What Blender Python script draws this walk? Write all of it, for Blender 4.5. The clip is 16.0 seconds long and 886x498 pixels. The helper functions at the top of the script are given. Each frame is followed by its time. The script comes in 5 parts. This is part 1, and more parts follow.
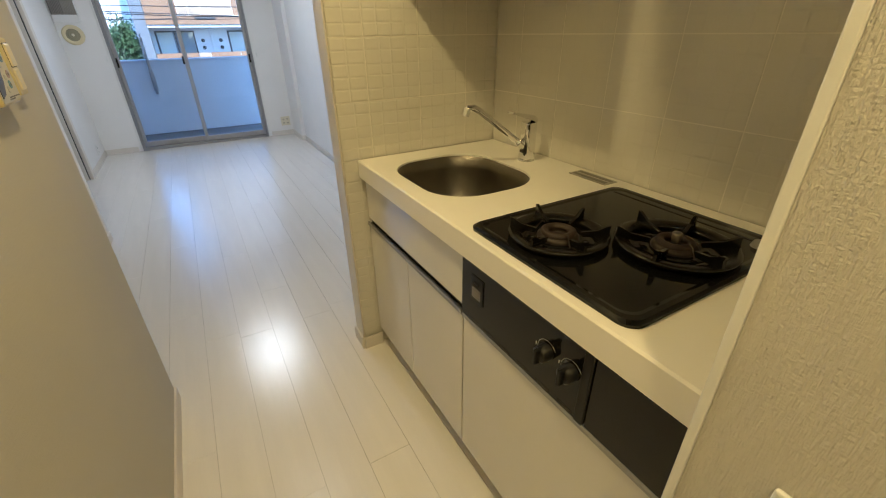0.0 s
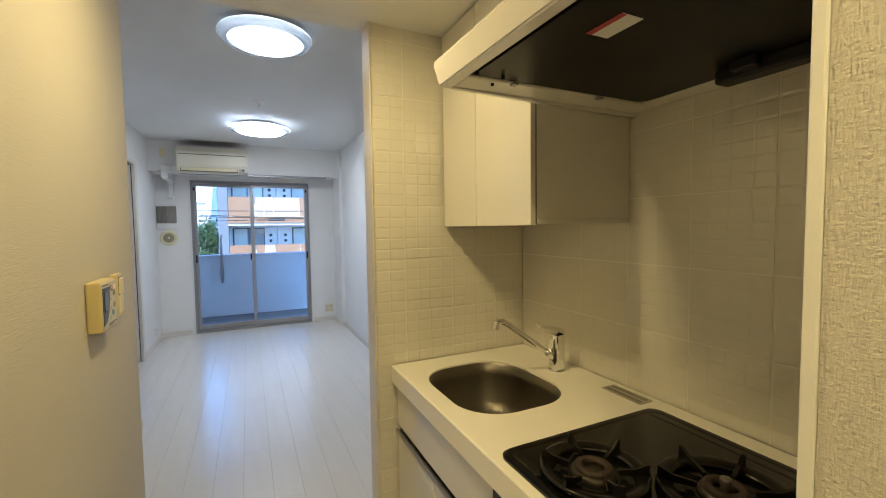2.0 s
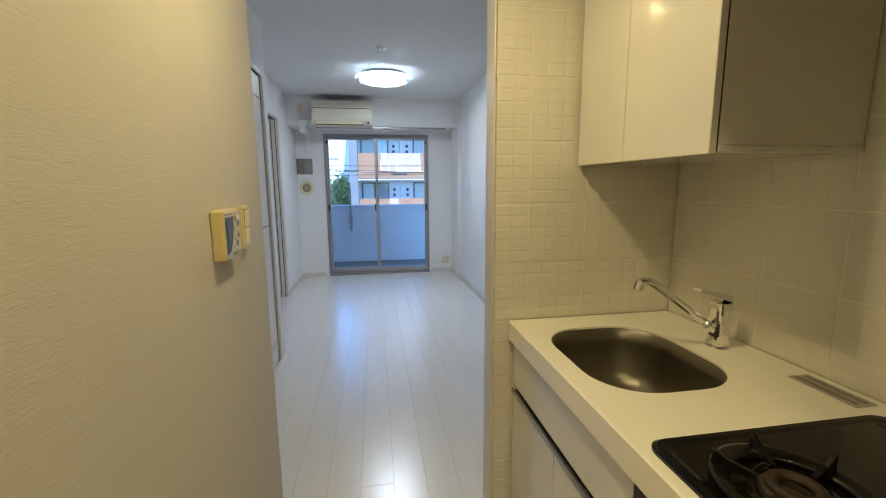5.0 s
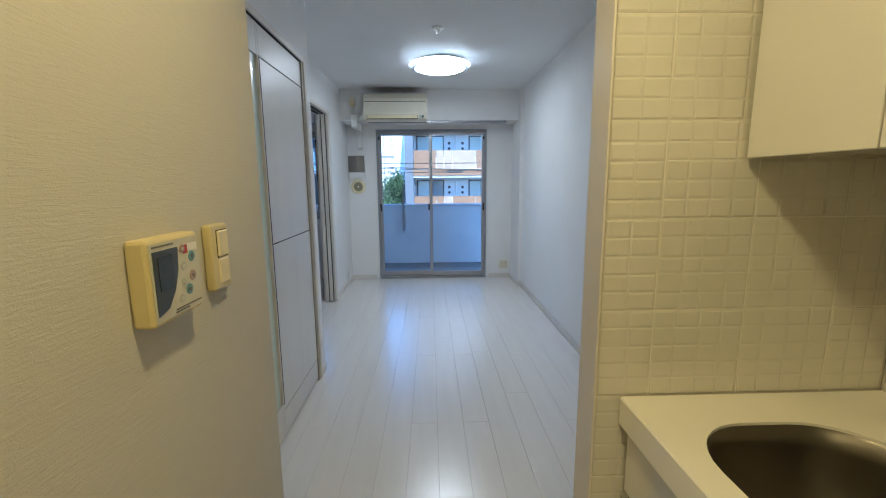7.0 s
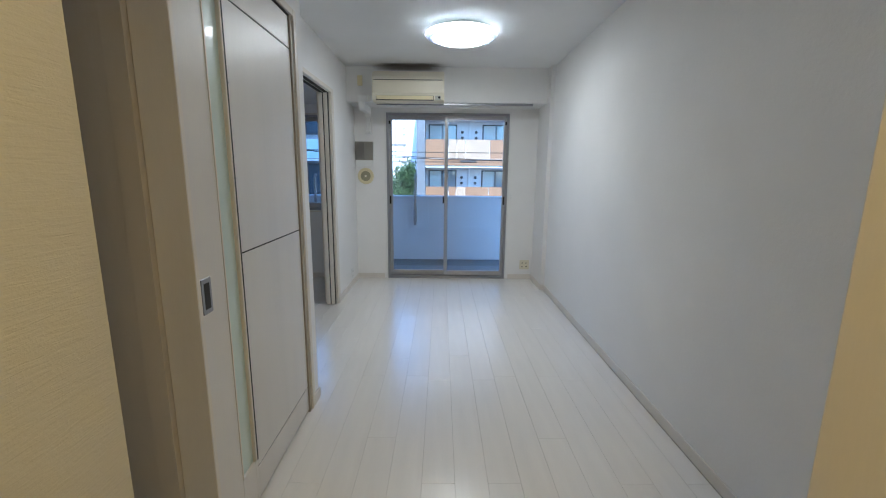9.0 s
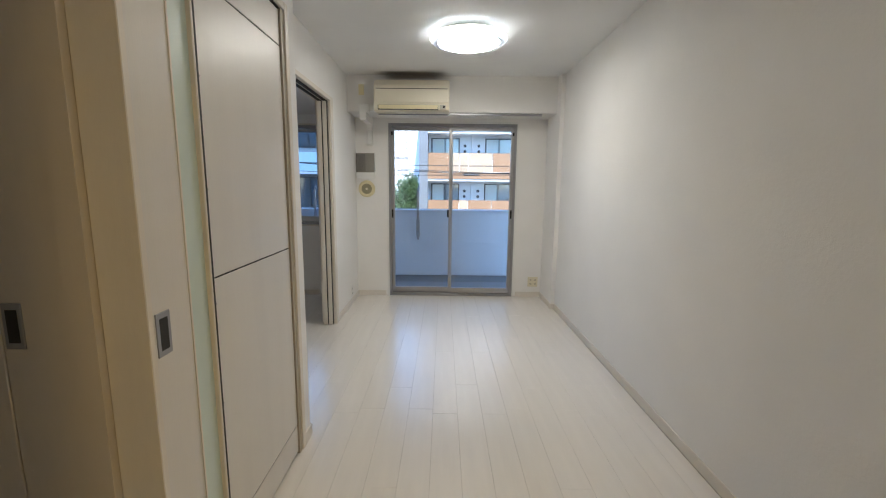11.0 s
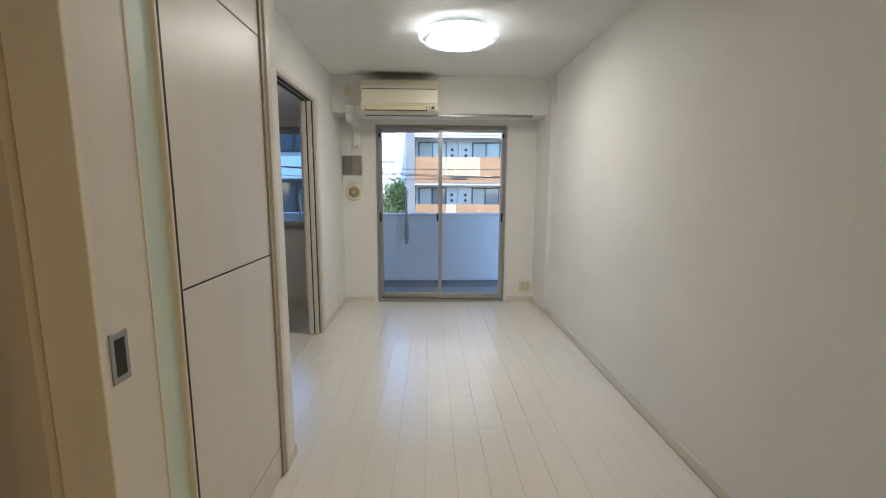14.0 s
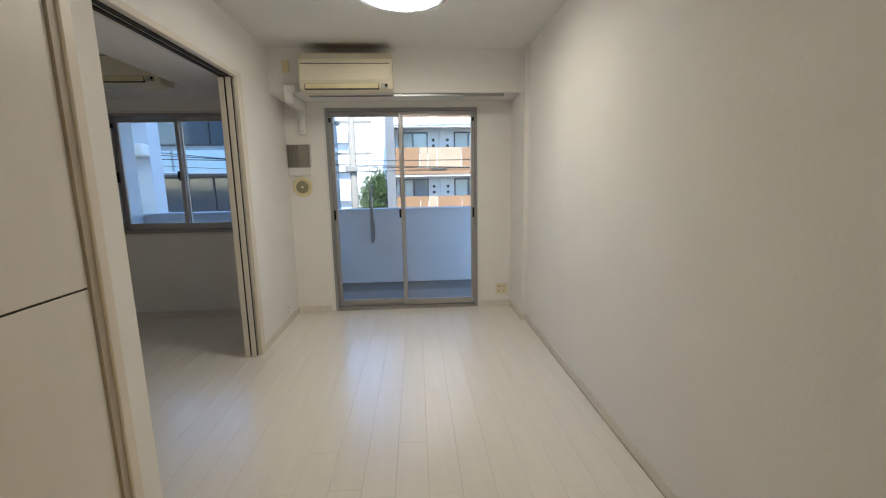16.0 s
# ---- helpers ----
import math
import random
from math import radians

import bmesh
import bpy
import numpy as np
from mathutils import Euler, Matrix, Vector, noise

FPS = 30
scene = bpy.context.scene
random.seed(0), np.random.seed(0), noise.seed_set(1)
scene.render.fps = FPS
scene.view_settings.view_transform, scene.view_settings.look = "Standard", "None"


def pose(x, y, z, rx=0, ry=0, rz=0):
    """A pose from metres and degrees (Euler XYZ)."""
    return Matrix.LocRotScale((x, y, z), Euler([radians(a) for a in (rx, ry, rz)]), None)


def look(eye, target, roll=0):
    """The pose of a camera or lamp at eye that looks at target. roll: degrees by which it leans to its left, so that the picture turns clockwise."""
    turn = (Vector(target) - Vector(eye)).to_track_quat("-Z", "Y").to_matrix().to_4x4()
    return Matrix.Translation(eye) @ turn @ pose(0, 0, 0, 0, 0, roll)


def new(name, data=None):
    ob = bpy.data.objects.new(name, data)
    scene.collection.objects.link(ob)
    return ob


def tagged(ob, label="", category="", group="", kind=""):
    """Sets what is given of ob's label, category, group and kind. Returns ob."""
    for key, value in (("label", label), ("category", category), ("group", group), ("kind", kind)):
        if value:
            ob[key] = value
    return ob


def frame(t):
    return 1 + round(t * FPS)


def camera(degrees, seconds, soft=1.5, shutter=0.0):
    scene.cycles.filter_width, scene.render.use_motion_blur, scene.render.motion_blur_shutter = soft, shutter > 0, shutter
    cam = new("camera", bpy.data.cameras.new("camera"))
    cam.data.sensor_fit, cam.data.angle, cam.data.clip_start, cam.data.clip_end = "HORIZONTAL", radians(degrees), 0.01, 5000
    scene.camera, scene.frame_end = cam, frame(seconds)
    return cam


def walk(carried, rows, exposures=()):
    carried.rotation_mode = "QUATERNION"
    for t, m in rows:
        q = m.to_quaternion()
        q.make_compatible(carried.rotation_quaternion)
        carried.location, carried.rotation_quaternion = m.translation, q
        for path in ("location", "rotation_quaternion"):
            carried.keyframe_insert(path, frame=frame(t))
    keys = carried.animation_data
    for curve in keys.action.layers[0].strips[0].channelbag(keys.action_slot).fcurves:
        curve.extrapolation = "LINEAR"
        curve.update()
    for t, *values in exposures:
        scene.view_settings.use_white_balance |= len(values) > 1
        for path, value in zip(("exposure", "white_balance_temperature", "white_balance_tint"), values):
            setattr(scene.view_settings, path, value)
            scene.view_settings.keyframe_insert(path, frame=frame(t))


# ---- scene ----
cam = camera(94.1, 16.0, soft=1.1)
PATH = [
    (0, (0.094, 0.08, 1.258), (0.972, 1.615, 0.325), -0.8),
    (0.5, (0.103, 0.082, 1.27), (1.028, 1.657, 0.456), -0.6),
    (1, (0.107, 0.08, 1.282), (1.047, 1.723, 0.636), -0.4),
    (1.5, (0.105, 0.071, 1.322), (1.018, 1.811, 0.95), -0.8),
    (2, (0.088, 0.044, 1.368), (0.942, 1.849, 1.26), -0.8),
    (2.5, (0.086, 0.032, 1.372), (0.883, 1.871, 1.37), -0.5),
    (3, (0.092, 0.047, 1.358), (0.838, 1.902, 1.3), -0.2),
    (3.5, (0.104, 0.06, 1.337), (0.757, 1.944, 1.18), -0.2),
    (4, (0.126, 0.072, 1.326), (0.654, 1.985, 1.084), -0.3),
    (4.5, (0.141, 0.098, 1.314), (0.555, 2.033, 1.026), -0.3),
    (5, (0.123, 0.208, 1.311), (0.44, 2.159, 1.001), -0.4),
    (7.5, (0.144, 0.791, 1.327), (0.181, 2.764, 0.999), -0.2),
    (8, (0.114, 0.93, 1.318), (0.147, 2.899, 0.966), 0.2),
    (10.5, (0.082, 1.447, 1.347), (0.07, 3.412, 0.976), 0.7),
    (11, (0.07, 1.452, 1.318), (0.071, 3.429, 1.014), 0.6),
    (11.5, (0.069, 1.441, 1.33), (0.084, 3.426, 1.083), 0.6),
    (12, (0.063, 1.447, 1.339), (0.093, 3.435, 1.128), 0.7),
    (12.5, (0.078, 1.44, 1.338), (0.116, 3.429, 1.135), 0.9),
    (13, (0.069, 1.462, 1.332), (0.124, 3.448, 1.107), 0.7),
    (13.5, (0.044, 1.49, 1.307), (0.106, 3.474, 1.058), 0.5),
    (14, (0.044, 1.571, 1.305), (0.105, 3.55, 1.021), 0.3),
    (14.5, (0.108, 1.732, 1.317), (0.169, 3.709, 1.02), -0.1),
    (15, (0.163, 1.865, 1.311), (0.252, 3.84, 1.006), -0.5),
    (15.5, (0.222, 1.992, 1.303), (0.338, 3.964, 0.99), -0.7),
    (16, (0.29, 2.132, 1.307), (0.412, 4.102, 0.982), -1.0),
]
LENS_EXPOSURES = [
    (0.0, 2.45, 5150, 8), (3.0, 2.38, 5000, 8), (5.0, 2.31, 4900, 7), (8.0, 2.22, 4800, 5), (10.5, 2.40, 6000, 8), (13.0, 2.40, 6000, 7), (16.0, 2.25, 6550, 7),
]
walk(cam, [(t, look(eye, target, roll)) for t, eye, target, roll in PATH], LENS_EXPOSURES)

# ---- world, sun, lamps ----
SUN_ELEVATION, SUN_HEADING = radians(46), radians(200)
world = bpy.data.worlds.new("world")
world.use_nodes = True
scene.world = world
wn = world.node_tree
sky = wn.nodes.new("ShaderNodeTexSky")
sky.sky_type = "NISHITA"
sky.sun_disc = False
sky.sun_elevation, sky.sun_rotation = SUN_ELEVATION, SUN_HEADING
wn.links.new(sky.outputs[0], wn.nodes["Background"].inputs[0])
wn.nodes["Background"].inputs[1].default_value = 0.15
sky.ozone_density, sky.dust_density = 6.5, 0.2

sun_data = bpy.data.lights.new("sun", "SUN")
sun_data.energy, sun_data.angle, sun_data.color = 2.1, radians(0.5), (1.0, 0.95, 0.88)
sun = new("sun", sun_data)
# the sun stands behind this building and lights the house across the street
sun.matrix_world = look((3, -20, 24), (0, 8, -3))

KITCHEN_LAMP, ENTRANCE_LAMP = 1.45, 1.65
KITCHEN_SPOT, ENTRANCE_SPOT = (0.20, 1.04), (0.14, -0.28)
lamp_data = bpy.data.lights.new("kitchen_downlight_bulb", "AREA")
lamp_data.shape, lamp_data.size, lamp_data.energy, lamp_data.color = "DISK", 0.10, KITCHEN_LAMP, (1.0, 0.655, 0.215)
new("kitchen_downlight_bulb", lamp_data).matrix_world = pose(*KITCHEN_SPOT, 2.070)
entrance_data = bpy.data.lights.new("entrance_downlight_bulb", "AREA")
entrance_data.shape, entrance_data.size, entrance_data.energy, entrance_data.color = "DISK", 0.10, ENTRANCE_LAMP, (1.0, 0.655, 0.215)
new("entrance_downlight_bulb", entrance_data).matrix_world = pose(*ENTRANCE_SPOT, 2.075)


# ---- materials ----
def mat(name, color, rough=0.5, metal=0.0, vary=0.06, scale=6.0, grain=0.0, grain_scale=300.0, stretch=(1, 1, 1), spec=0.5, coat=0.0, random_tone=0.0, dirt=0.0):
    m = bpy.data.materials.new(name)
    m.use_nodes = True
    nt = m.node_tree
    b = nt.nodes["Principled BSDF"]
    b.inputs["Metallic"].default_value = metal
    b.inputs["Specular IOR Level"].default_value = spec
    b.inputs["Coat Weight"].default_value = coat
    tc = nt.nodes.new("ShaderNodeTexCoord")
    mp = nt.nodes.new("ShaderNodeMapping")
    mp.inputs["Scale"].default_value = stretch
    nt.links.new(tc.outputs["Object"], mp.inputs[0])
    n1 = nt.nodes.new("ShaderNodeTexNoise")
    n1.inputs["Scale"].default_value = scale
    n1.inputs["Detail"].default_value = 6
    nt.links.new(mp.outputs[0], n1.inputs["Vector"])
    n2 = nt.nodes.new("ShaderNodeTexNoise")
    n2.inputs["Scale"].default_value = grain_scale
    n2.inputs["Detail"].default_value = 3
    nt.links.new(mp.outputs[0], n2.inputs["Vector"])
    # tone: slow stains plus fine grain, plus a tone of its own for each piece
    add = nt.nodes.new("ShaderNodeMath")
    add.operation = "MULTIPLY_ADD"
    nt.links.new(n2.outputs["Fac"], add.inputs[0])
    add.inputs[1].default_value = 0.35
    nt.links.new(n1.outputs["Fac"], add.inputs[2])
    last = add.outputs[0]
    if random_tone:
        oi = nt.nodes.new("ShaderNodeObjectInfo")
        ra = nt.nodes.new("ShaderNodeMath")
        ra.operation = "MULTIPLY_ADD"
        nt.links.new(oi.outputs["Random"], ra.inputs[0])
        ra.inputs[1].default_value = random_tone
        nt.links.new(last, ra.inputs[2])
        last = ra.outputs[0]
    mr = nt.nodes.new("ShaderNodeMapRange")
    mr.inputs["From Min"].default_value, mr.inputs["From Max"].default_value = 0.3, 1.1 + random_tone
    nt.links.new(last, mr.inputs["Value"])
    mix = nt.nodes.new("ShaderNodeMix")
    mix.data_type = "RGBA"
    c = Vector(color)
    mix.inputs[6].default_value = (*(c * (1 - vary)), 1)
    mix.inputs[7].default_value = (*[min(1, v * (1 + vary)) for v in c], 1)
    nt.links.new(mr.outputs[0], mix.inputs[0])
    out = mix.outputs[2]
    if dirt:
        n3 = nt.nodes.new("ShaderNodeTexNoise")
        n3.inputs["Scale"].default_value = 2.3
        n3.inputs["Detail"].default_value = 8
        nt.links.new(tc.outputs["Object"], n3.inputs["Vector"])
        rp = nt.nodes.new("ShaderNodeMapRange")
        rp.inputs["From Min"].default_value, rp.inputs["From Max"].default_value = 0.55, 0.75
        rp.inputs["To Max"].default_value = dirt
        nt.links.new(n3.outputs["Fac"], rp.inputs["Value"])
        dm = nt.nodes.new("ShaderNodeMix")
        dm.data_type = "RGBA"
        dm.inputs[7].default_value = (*(c * 0.55), 1)
        nt.links.new(rp.outputs[0], dm.inputs[0])
        nt.links.new(out, dm.inputs[6])
        out = dm.outputs[2]
    nt.links.new(out, b.inputs["Base Color"])
    rr = nt.nodes.new("ShaderNodeMapRange")
    rr.inputs["To Min"].default_value, rr.inputs["To Max"].default_value = max(0.02, rough * 0.85), min(1, rough * 1.15)
    nt.links.new(n1.outputs["Fac"], rr.inputs["Value"])
    nt.links.new(rr.outputs[0], b.inputs["Roughness"])
    if grain:
        bump = nt.nodes.new("ShaderNodeBump")
        bump.inputs["Strength"].default_value = min(1.0, grain)
        bump.inputs["Distance"].default_value = 0.002 * max(1.0, grain)
        nt.links.new(n2.outputs["Fac"], bump.inputs["Height"])
        nt.links.new(bump.outputs[0], b.inputs["Normal"])
    return m


def woven(name, color, scale, depth, stretch, warp=0.35):
    """Embossed vinyl wallpaper: threads of two directions, broken up by noise."""
    m = mat(name, color, 0.75, vary=0.035, scale=3.0, spec=0.25)
    nt = m.node_tree
    b = nt.nodes["Principled BSDF"]
    tc = nt.nodes.new("ShaderNodeTexCoord")
    mp = nt.nodes.new("ShaderNodeMapping")
    mp.inputs["Scale"].default_value = stretch
    nt.links.new(tc.outputs["Object"], mp.inputs[0])
    na = nt.nodes.new("ShaderNodeTexNoise")
    na.inputs["Scale"].default_value = scale
    na.inputs["Detail"].default_value = 5
    na.inputs["Distortion"].default_value = warp
    nt.links.new(mp.outputs[0], na.inputs["Vector"])
    nb = nt.nodes.new("ShaderNodeTexNoise")
    nb.inputs["Scale"].default_value = scale * 3.7
    nb.inputs["Detail"].default_value = 2
    nt.links.new(tc.outputs["Object"], nb.inputs["Vector"])
    ad = nt.nodes.new("ShaderNodeMath")
    ad.operation = "MULTIPLY_ADD"
    nt.links.new(nb.outputs["Fac"], ad.inputs[0])
    ad.inputs[1].default_value = 0.4
    nt.links.new(na.outputs["Fac"], ad.inputs[2])
    bump = nt.nodes.new("ShaderNodeBump")
    bump.inputs["Strength"].default_value = 0.8
    bump.inputs["Distance"].default_value = depth
    nt.links.new(ad.outputs[0], bump.inputs["Height"])
    nt.links.new(bump.outputs[0], b.inputs["Normal"])
    return m


def linen(name, color):
    """Coarse woven wallpaper: upright threads with crossing weft."""
    m = mat(name, color, 0.8, vary=0.04, scale=3.0, spec=0.2)
    nt = m.node_tree
    b = nt.nodes["Principled BSDF"]
    tc = nt.nodes.new("ShaderNodeTexCoord")
    heights = []
    for stretch, scale, share in (((1, 1.0, 0.14), 400.0, 1.1), ((1, 0.5, 1.0), 330.0, 0.75), ((1, 1, 1), 700.0, 0.2)):
        mp = nt.nodes.new("ShaderNodeMapping")
        mp.inputs["Scale"].default_value = stretch
        nt.links.new(tc.outputs["Object"], mp.inputs[0])
        nz = nt.nodes.new("ShaderNodeTexNoise")
        nz.inputs["Scale"].default_value = scale
        nz.inputs["Detail"].default_value = 2
        nt.links.new(mp.outputs[0], nz.inputs["Vector"])
        ml = nt.nodes.new("ShaderNodeMath")
        ml.operation = "MULTIPLY_ADD"
        nt.links.new(nz.outputs["Fac"], ml.inputs[0])
        ml.inputs[1].default_value = share
        if heights:
            nt.links.new(heights[-1], ml.inputs[2])
        else:
            ml.inputs[2].default_value = 0.0
        heights.append(ml.outputs[0])
    bump = nt.nodes.new("ShaderNodeBump")
    bump.inputs["Strength"].default_value = 0.9
    bump.inputs["Distance"].default_value = 0.0028
    nt.links.new(heights[-1], bump.inputs["Height"])
    nt.links.new(bump.outputs[0], b.inputs["Normal"])
    return m


def glass(name, tint=(1, 1, 1), rough=0.0):
    """Thin window glass: what passes through, and a gloss that grows at grazing angles."""
    m = bpy.data.materials.new(name)
    m.use_nodes = True
    nt = m.node_tree
    nt.nodes.clear()
    o = nt.nodes.new("ShaderNodeOutputMaterial")
    tr = nt.nodes.new("ShaderNodeBsdfTransparent")
    tr.inputs[0].default_value = (*tint, 1)
    gl = nt.nodes.new("ShaderNodeBsdfGlossy")
    gl.inputs["Roughness"].default_value = rough
    fr = nt.nodes.new("ShaderNodeFresnel")
    mx = nt.nodes.new("ShaderNodeMixShader")
    nt.links.new(fr.outputs[0], mx.inputs[0])
    nt.links.new(tr.outputs[0], mx.inputs[1])
    nt.links.new(gl.outputs[0], mx.inputs[2])
    nt.links.new(mx.outputs[0], o.inputs[0])
    return m


def glow(name, color, strength):
    m = bpy.data.materials.new(name)
    m.use_nodes = True
    b = m.node_tree.nodes["Principled BSDF"]
    b.inputs["Base Color"].default_value = (0.9, 0.9, 0.9, 1)
    b.inputs["Emission Color"].default_value = (*color, 1)
    b.inputs["Emission Strength"].default_value = strength
    return m


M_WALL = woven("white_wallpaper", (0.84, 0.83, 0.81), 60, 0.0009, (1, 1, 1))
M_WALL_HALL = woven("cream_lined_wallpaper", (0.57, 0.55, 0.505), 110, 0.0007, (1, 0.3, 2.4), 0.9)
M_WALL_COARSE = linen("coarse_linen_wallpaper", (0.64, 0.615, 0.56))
M_BEAM = woven("white_beam_paper", (0.80, 0.79, 0.77), 60, 0.0009, (1, 1, 1))
M_CEIL = woven("ceiling_paper", (0.80, 0.80, 0.79), 90, 0.0006, (1, 1, 1))


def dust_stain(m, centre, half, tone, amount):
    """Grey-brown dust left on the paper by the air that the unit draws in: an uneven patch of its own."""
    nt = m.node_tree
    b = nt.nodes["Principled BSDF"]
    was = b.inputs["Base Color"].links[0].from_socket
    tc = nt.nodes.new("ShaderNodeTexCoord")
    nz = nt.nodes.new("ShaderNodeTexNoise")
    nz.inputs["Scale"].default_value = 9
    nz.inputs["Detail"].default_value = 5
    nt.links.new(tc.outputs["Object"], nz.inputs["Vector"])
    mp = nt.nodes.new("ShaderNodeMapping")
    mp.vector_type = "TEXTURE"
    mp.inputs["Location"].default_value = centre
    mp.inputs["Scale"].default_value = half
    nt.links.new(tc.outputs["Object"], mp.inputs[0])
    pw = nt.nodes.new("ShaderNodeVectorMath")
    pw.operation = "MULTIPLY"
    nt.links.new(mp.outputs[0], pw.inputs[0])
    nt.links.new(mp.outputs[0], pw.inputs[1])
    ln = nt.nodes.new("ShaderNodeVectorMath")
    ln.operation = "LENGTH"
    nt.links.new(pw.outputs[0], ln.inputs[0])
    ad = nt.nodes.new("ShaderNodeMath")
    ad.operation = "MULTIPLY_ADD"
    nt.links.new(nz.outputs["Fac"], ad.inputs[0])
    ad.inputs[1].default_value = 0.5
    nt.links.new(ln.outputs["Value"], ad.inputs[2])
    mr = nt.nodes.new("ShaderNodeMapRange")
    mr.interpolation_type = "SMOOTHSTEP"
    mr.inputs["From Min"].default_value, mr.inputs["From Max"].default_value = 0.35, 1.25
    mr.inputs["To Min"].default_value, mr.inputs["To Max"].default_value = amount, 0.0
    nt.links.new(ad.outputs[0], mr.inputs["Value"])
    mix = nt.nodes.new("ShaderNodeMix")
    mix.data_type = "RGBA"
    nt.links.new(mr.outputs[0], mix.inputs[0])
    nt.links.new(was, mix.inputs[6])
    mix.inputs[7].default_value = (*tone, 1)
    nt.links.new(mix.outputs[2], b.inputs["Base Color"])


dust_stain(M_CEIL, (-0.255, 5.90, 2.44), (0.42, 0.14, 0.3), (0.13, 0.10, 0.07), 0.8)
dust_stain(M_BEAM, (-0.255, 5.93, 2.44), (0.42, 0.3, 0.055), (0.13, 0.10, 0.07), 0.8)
M_PLANK = mat("white_floor_board", (0.83, 0.80, 0.75), 0.225, vary=0.06, scale=3.0, grain=0.10, grain_scale=55, stretch=(7, 0.5, 1), spec=0.15, coat=1.0, random_tone=0.12)
M_PLANK.node_tree.nodes["Principled BSDF"].inputs["Coat IOR"].default_value = 1.80
M_PLANK.node_tree.nodes["Principled BSDF"].inputs["Coat Roughness"].default_value = 0.25
M_SUBFLOOR = mat("floor_joint", (0.30, 0.27, 0.23), 0.8, grain=0.2)
M_SKIRT = mat("cream_skirting", (0.73, 0.69, 0.63), 0.45, vary=0.05, grain=0.05, grain_scale=120)
M_CASING = mat("cream_casing", (0.74, 0.69, 0.61), 0.42, vary=0.06, scale=4, grain=0.06, grain_scale=90, stretch=(3, 3, 0.4))
M_CASING_EDGE = mat("brown_grey_edge", (0.42, 0.37, 0.30), 0.5, vary=0.08, grain=0.05)
M_DOOR = mat("pale_door_sheet", (0.72, 0.69, 0.64), 0.38, vary=0.05, scale=2.0, grain=0.08, grain_scale=70, stretch=(5, 5, 0.35))
# door sheet again, with the dim passage's shade mixed into the colour
M_DOOR_SHADED = mat("shaded_door_sheet", (0.58, 0.52, 0.43), 0.42, vary=0.06, scale=2.0, grain=0.08, grain_scale=70, stretch=(5, 5, 0.35))
M_GROOVE = mat("dark_groove", (0.02, 0.018, 0.016), 0.6)
M_FROST = mat("frosted_glass", (0.62, 0.72, 0.66), 0.35, vary=0.04, scale=2, grain=0.1, grain_scale=400, coat=0.3)
M_TILE = mat("cream_glazed_tile", (0.685, 0.665, 0.595), 0.22, coat=1.0, vary=0.05, scale=7, grain=0.05, grain_scale=180, random_tone=0.12)
M_TILE.node_tree.nodes["Principled BSDF"].inputs["Coat Roughness"].default_value = 0.10
M_TILE.node_tree.nodes["Principled BSDF"].inputs["Coat IOR"].default_value = 1.6
M_GROUT = mat("pale_grout", (0.74, 0.71, 0.63), 0.7, grain=0.2)
M_COUNTER = mat("white_solid_surface", (0.87, 0.84, 0.76), 0.32, vary=0.025, scale=9, grain=0.03, grain_scale=500, dirt=0.04)
M_CABINET = mat("white_gloss_laminate", (0.73, 0.71, 0.67), 0.16, vary=0.025, scale=3, grain=0.02, grain_scale=60, coat=0.4)
M_CAB_SIDE = mat("beige_cabinet_side", (0.70, 0.68, 0.61), 0.34, vary=0.04, grain=0.05)
M_KICK = mat("grey_kick_board", (0.48, 0.44, 0.37), 0.5, vary=0.06, grain=0.05)
M_STEEL = mat("brushed_steel", (0.52, 0.50, 0.46), 0.34, metal=1.0, vary=0.06, scale=12, grain=0.06, grain_scale=240, stretch=(1, 6, 1))
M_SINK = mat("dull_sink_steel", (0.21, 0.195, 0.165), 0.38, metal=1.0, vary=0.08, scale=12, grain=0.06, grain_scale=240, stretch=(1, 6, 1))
M_PALE_PANEL = mat("pale_balcony_panel", (0.38, 0.28, 0.19), 0.5, vary=0.25, scale=1.0)
M_CHROME = mat("chrome", (0.82, 0.82, 0.82), 0.07, metal=1.0, vary=0.03, scale=20)
M_ALU = mat("anodised_aluminium", (0.34, 0.345, 0.36), 0.36, metal=0.75, vary=0.05, scale=8, grain=0.04, grain_scale=200, stretch=(1, 1, 0.2))
M_ALU_WHITE = mat("silver_window_frame", (0.44, 0.44, 0.45), 0.36, metal=0.6, vary=0.05, scale=8)
M_BLACK_GLASS = mat("black_enamel", (0.006, 0.006, 0.006), 0.09, vary=0.3, scale=15, spec=0.32, grain=0.02, grain_scale=250)
M_BLACK_MATT = mat("black_matt_enamel", (0.006, 0.006, 0.006), 0.38, vary=0.3, scale=8, spec=0.22)
M_BLACK = mat("black_plastic", (0.010, 0.010, 0.010), 0.42, vary=0.2, grain=0.05, spec=0.3)
M_BURNER = mat("sooty_burner_metal", (0.055, 0.045, 0.037), 0.5, metal=0.7, vary=0.3, scale=60, grain=0.2)
M_ENAMEL = mat("worn_black_enamel", (0.007, 0.0065, 0.006), 0.24, vary=0.3, scale=40, spec=0.35, grain=0.08, grain_scale=250)
M_RUST = mat("rusty_burner_ring", (0.035, 0.023, 0.017), 0.6, metal=0.3, vary=0.35, scale=70, grain=0.3)
M_WHITE_PLASTIC = mat("white_plastic", (0.80, 0.80, 0.78), 0.35, vary=0.03, grain=0.02)
M_AGED = mat("yellowed_plastic", (0.76, 0.68, 0.43), 0.35, vary=0.05, grain=0.03, dirt=0.08)
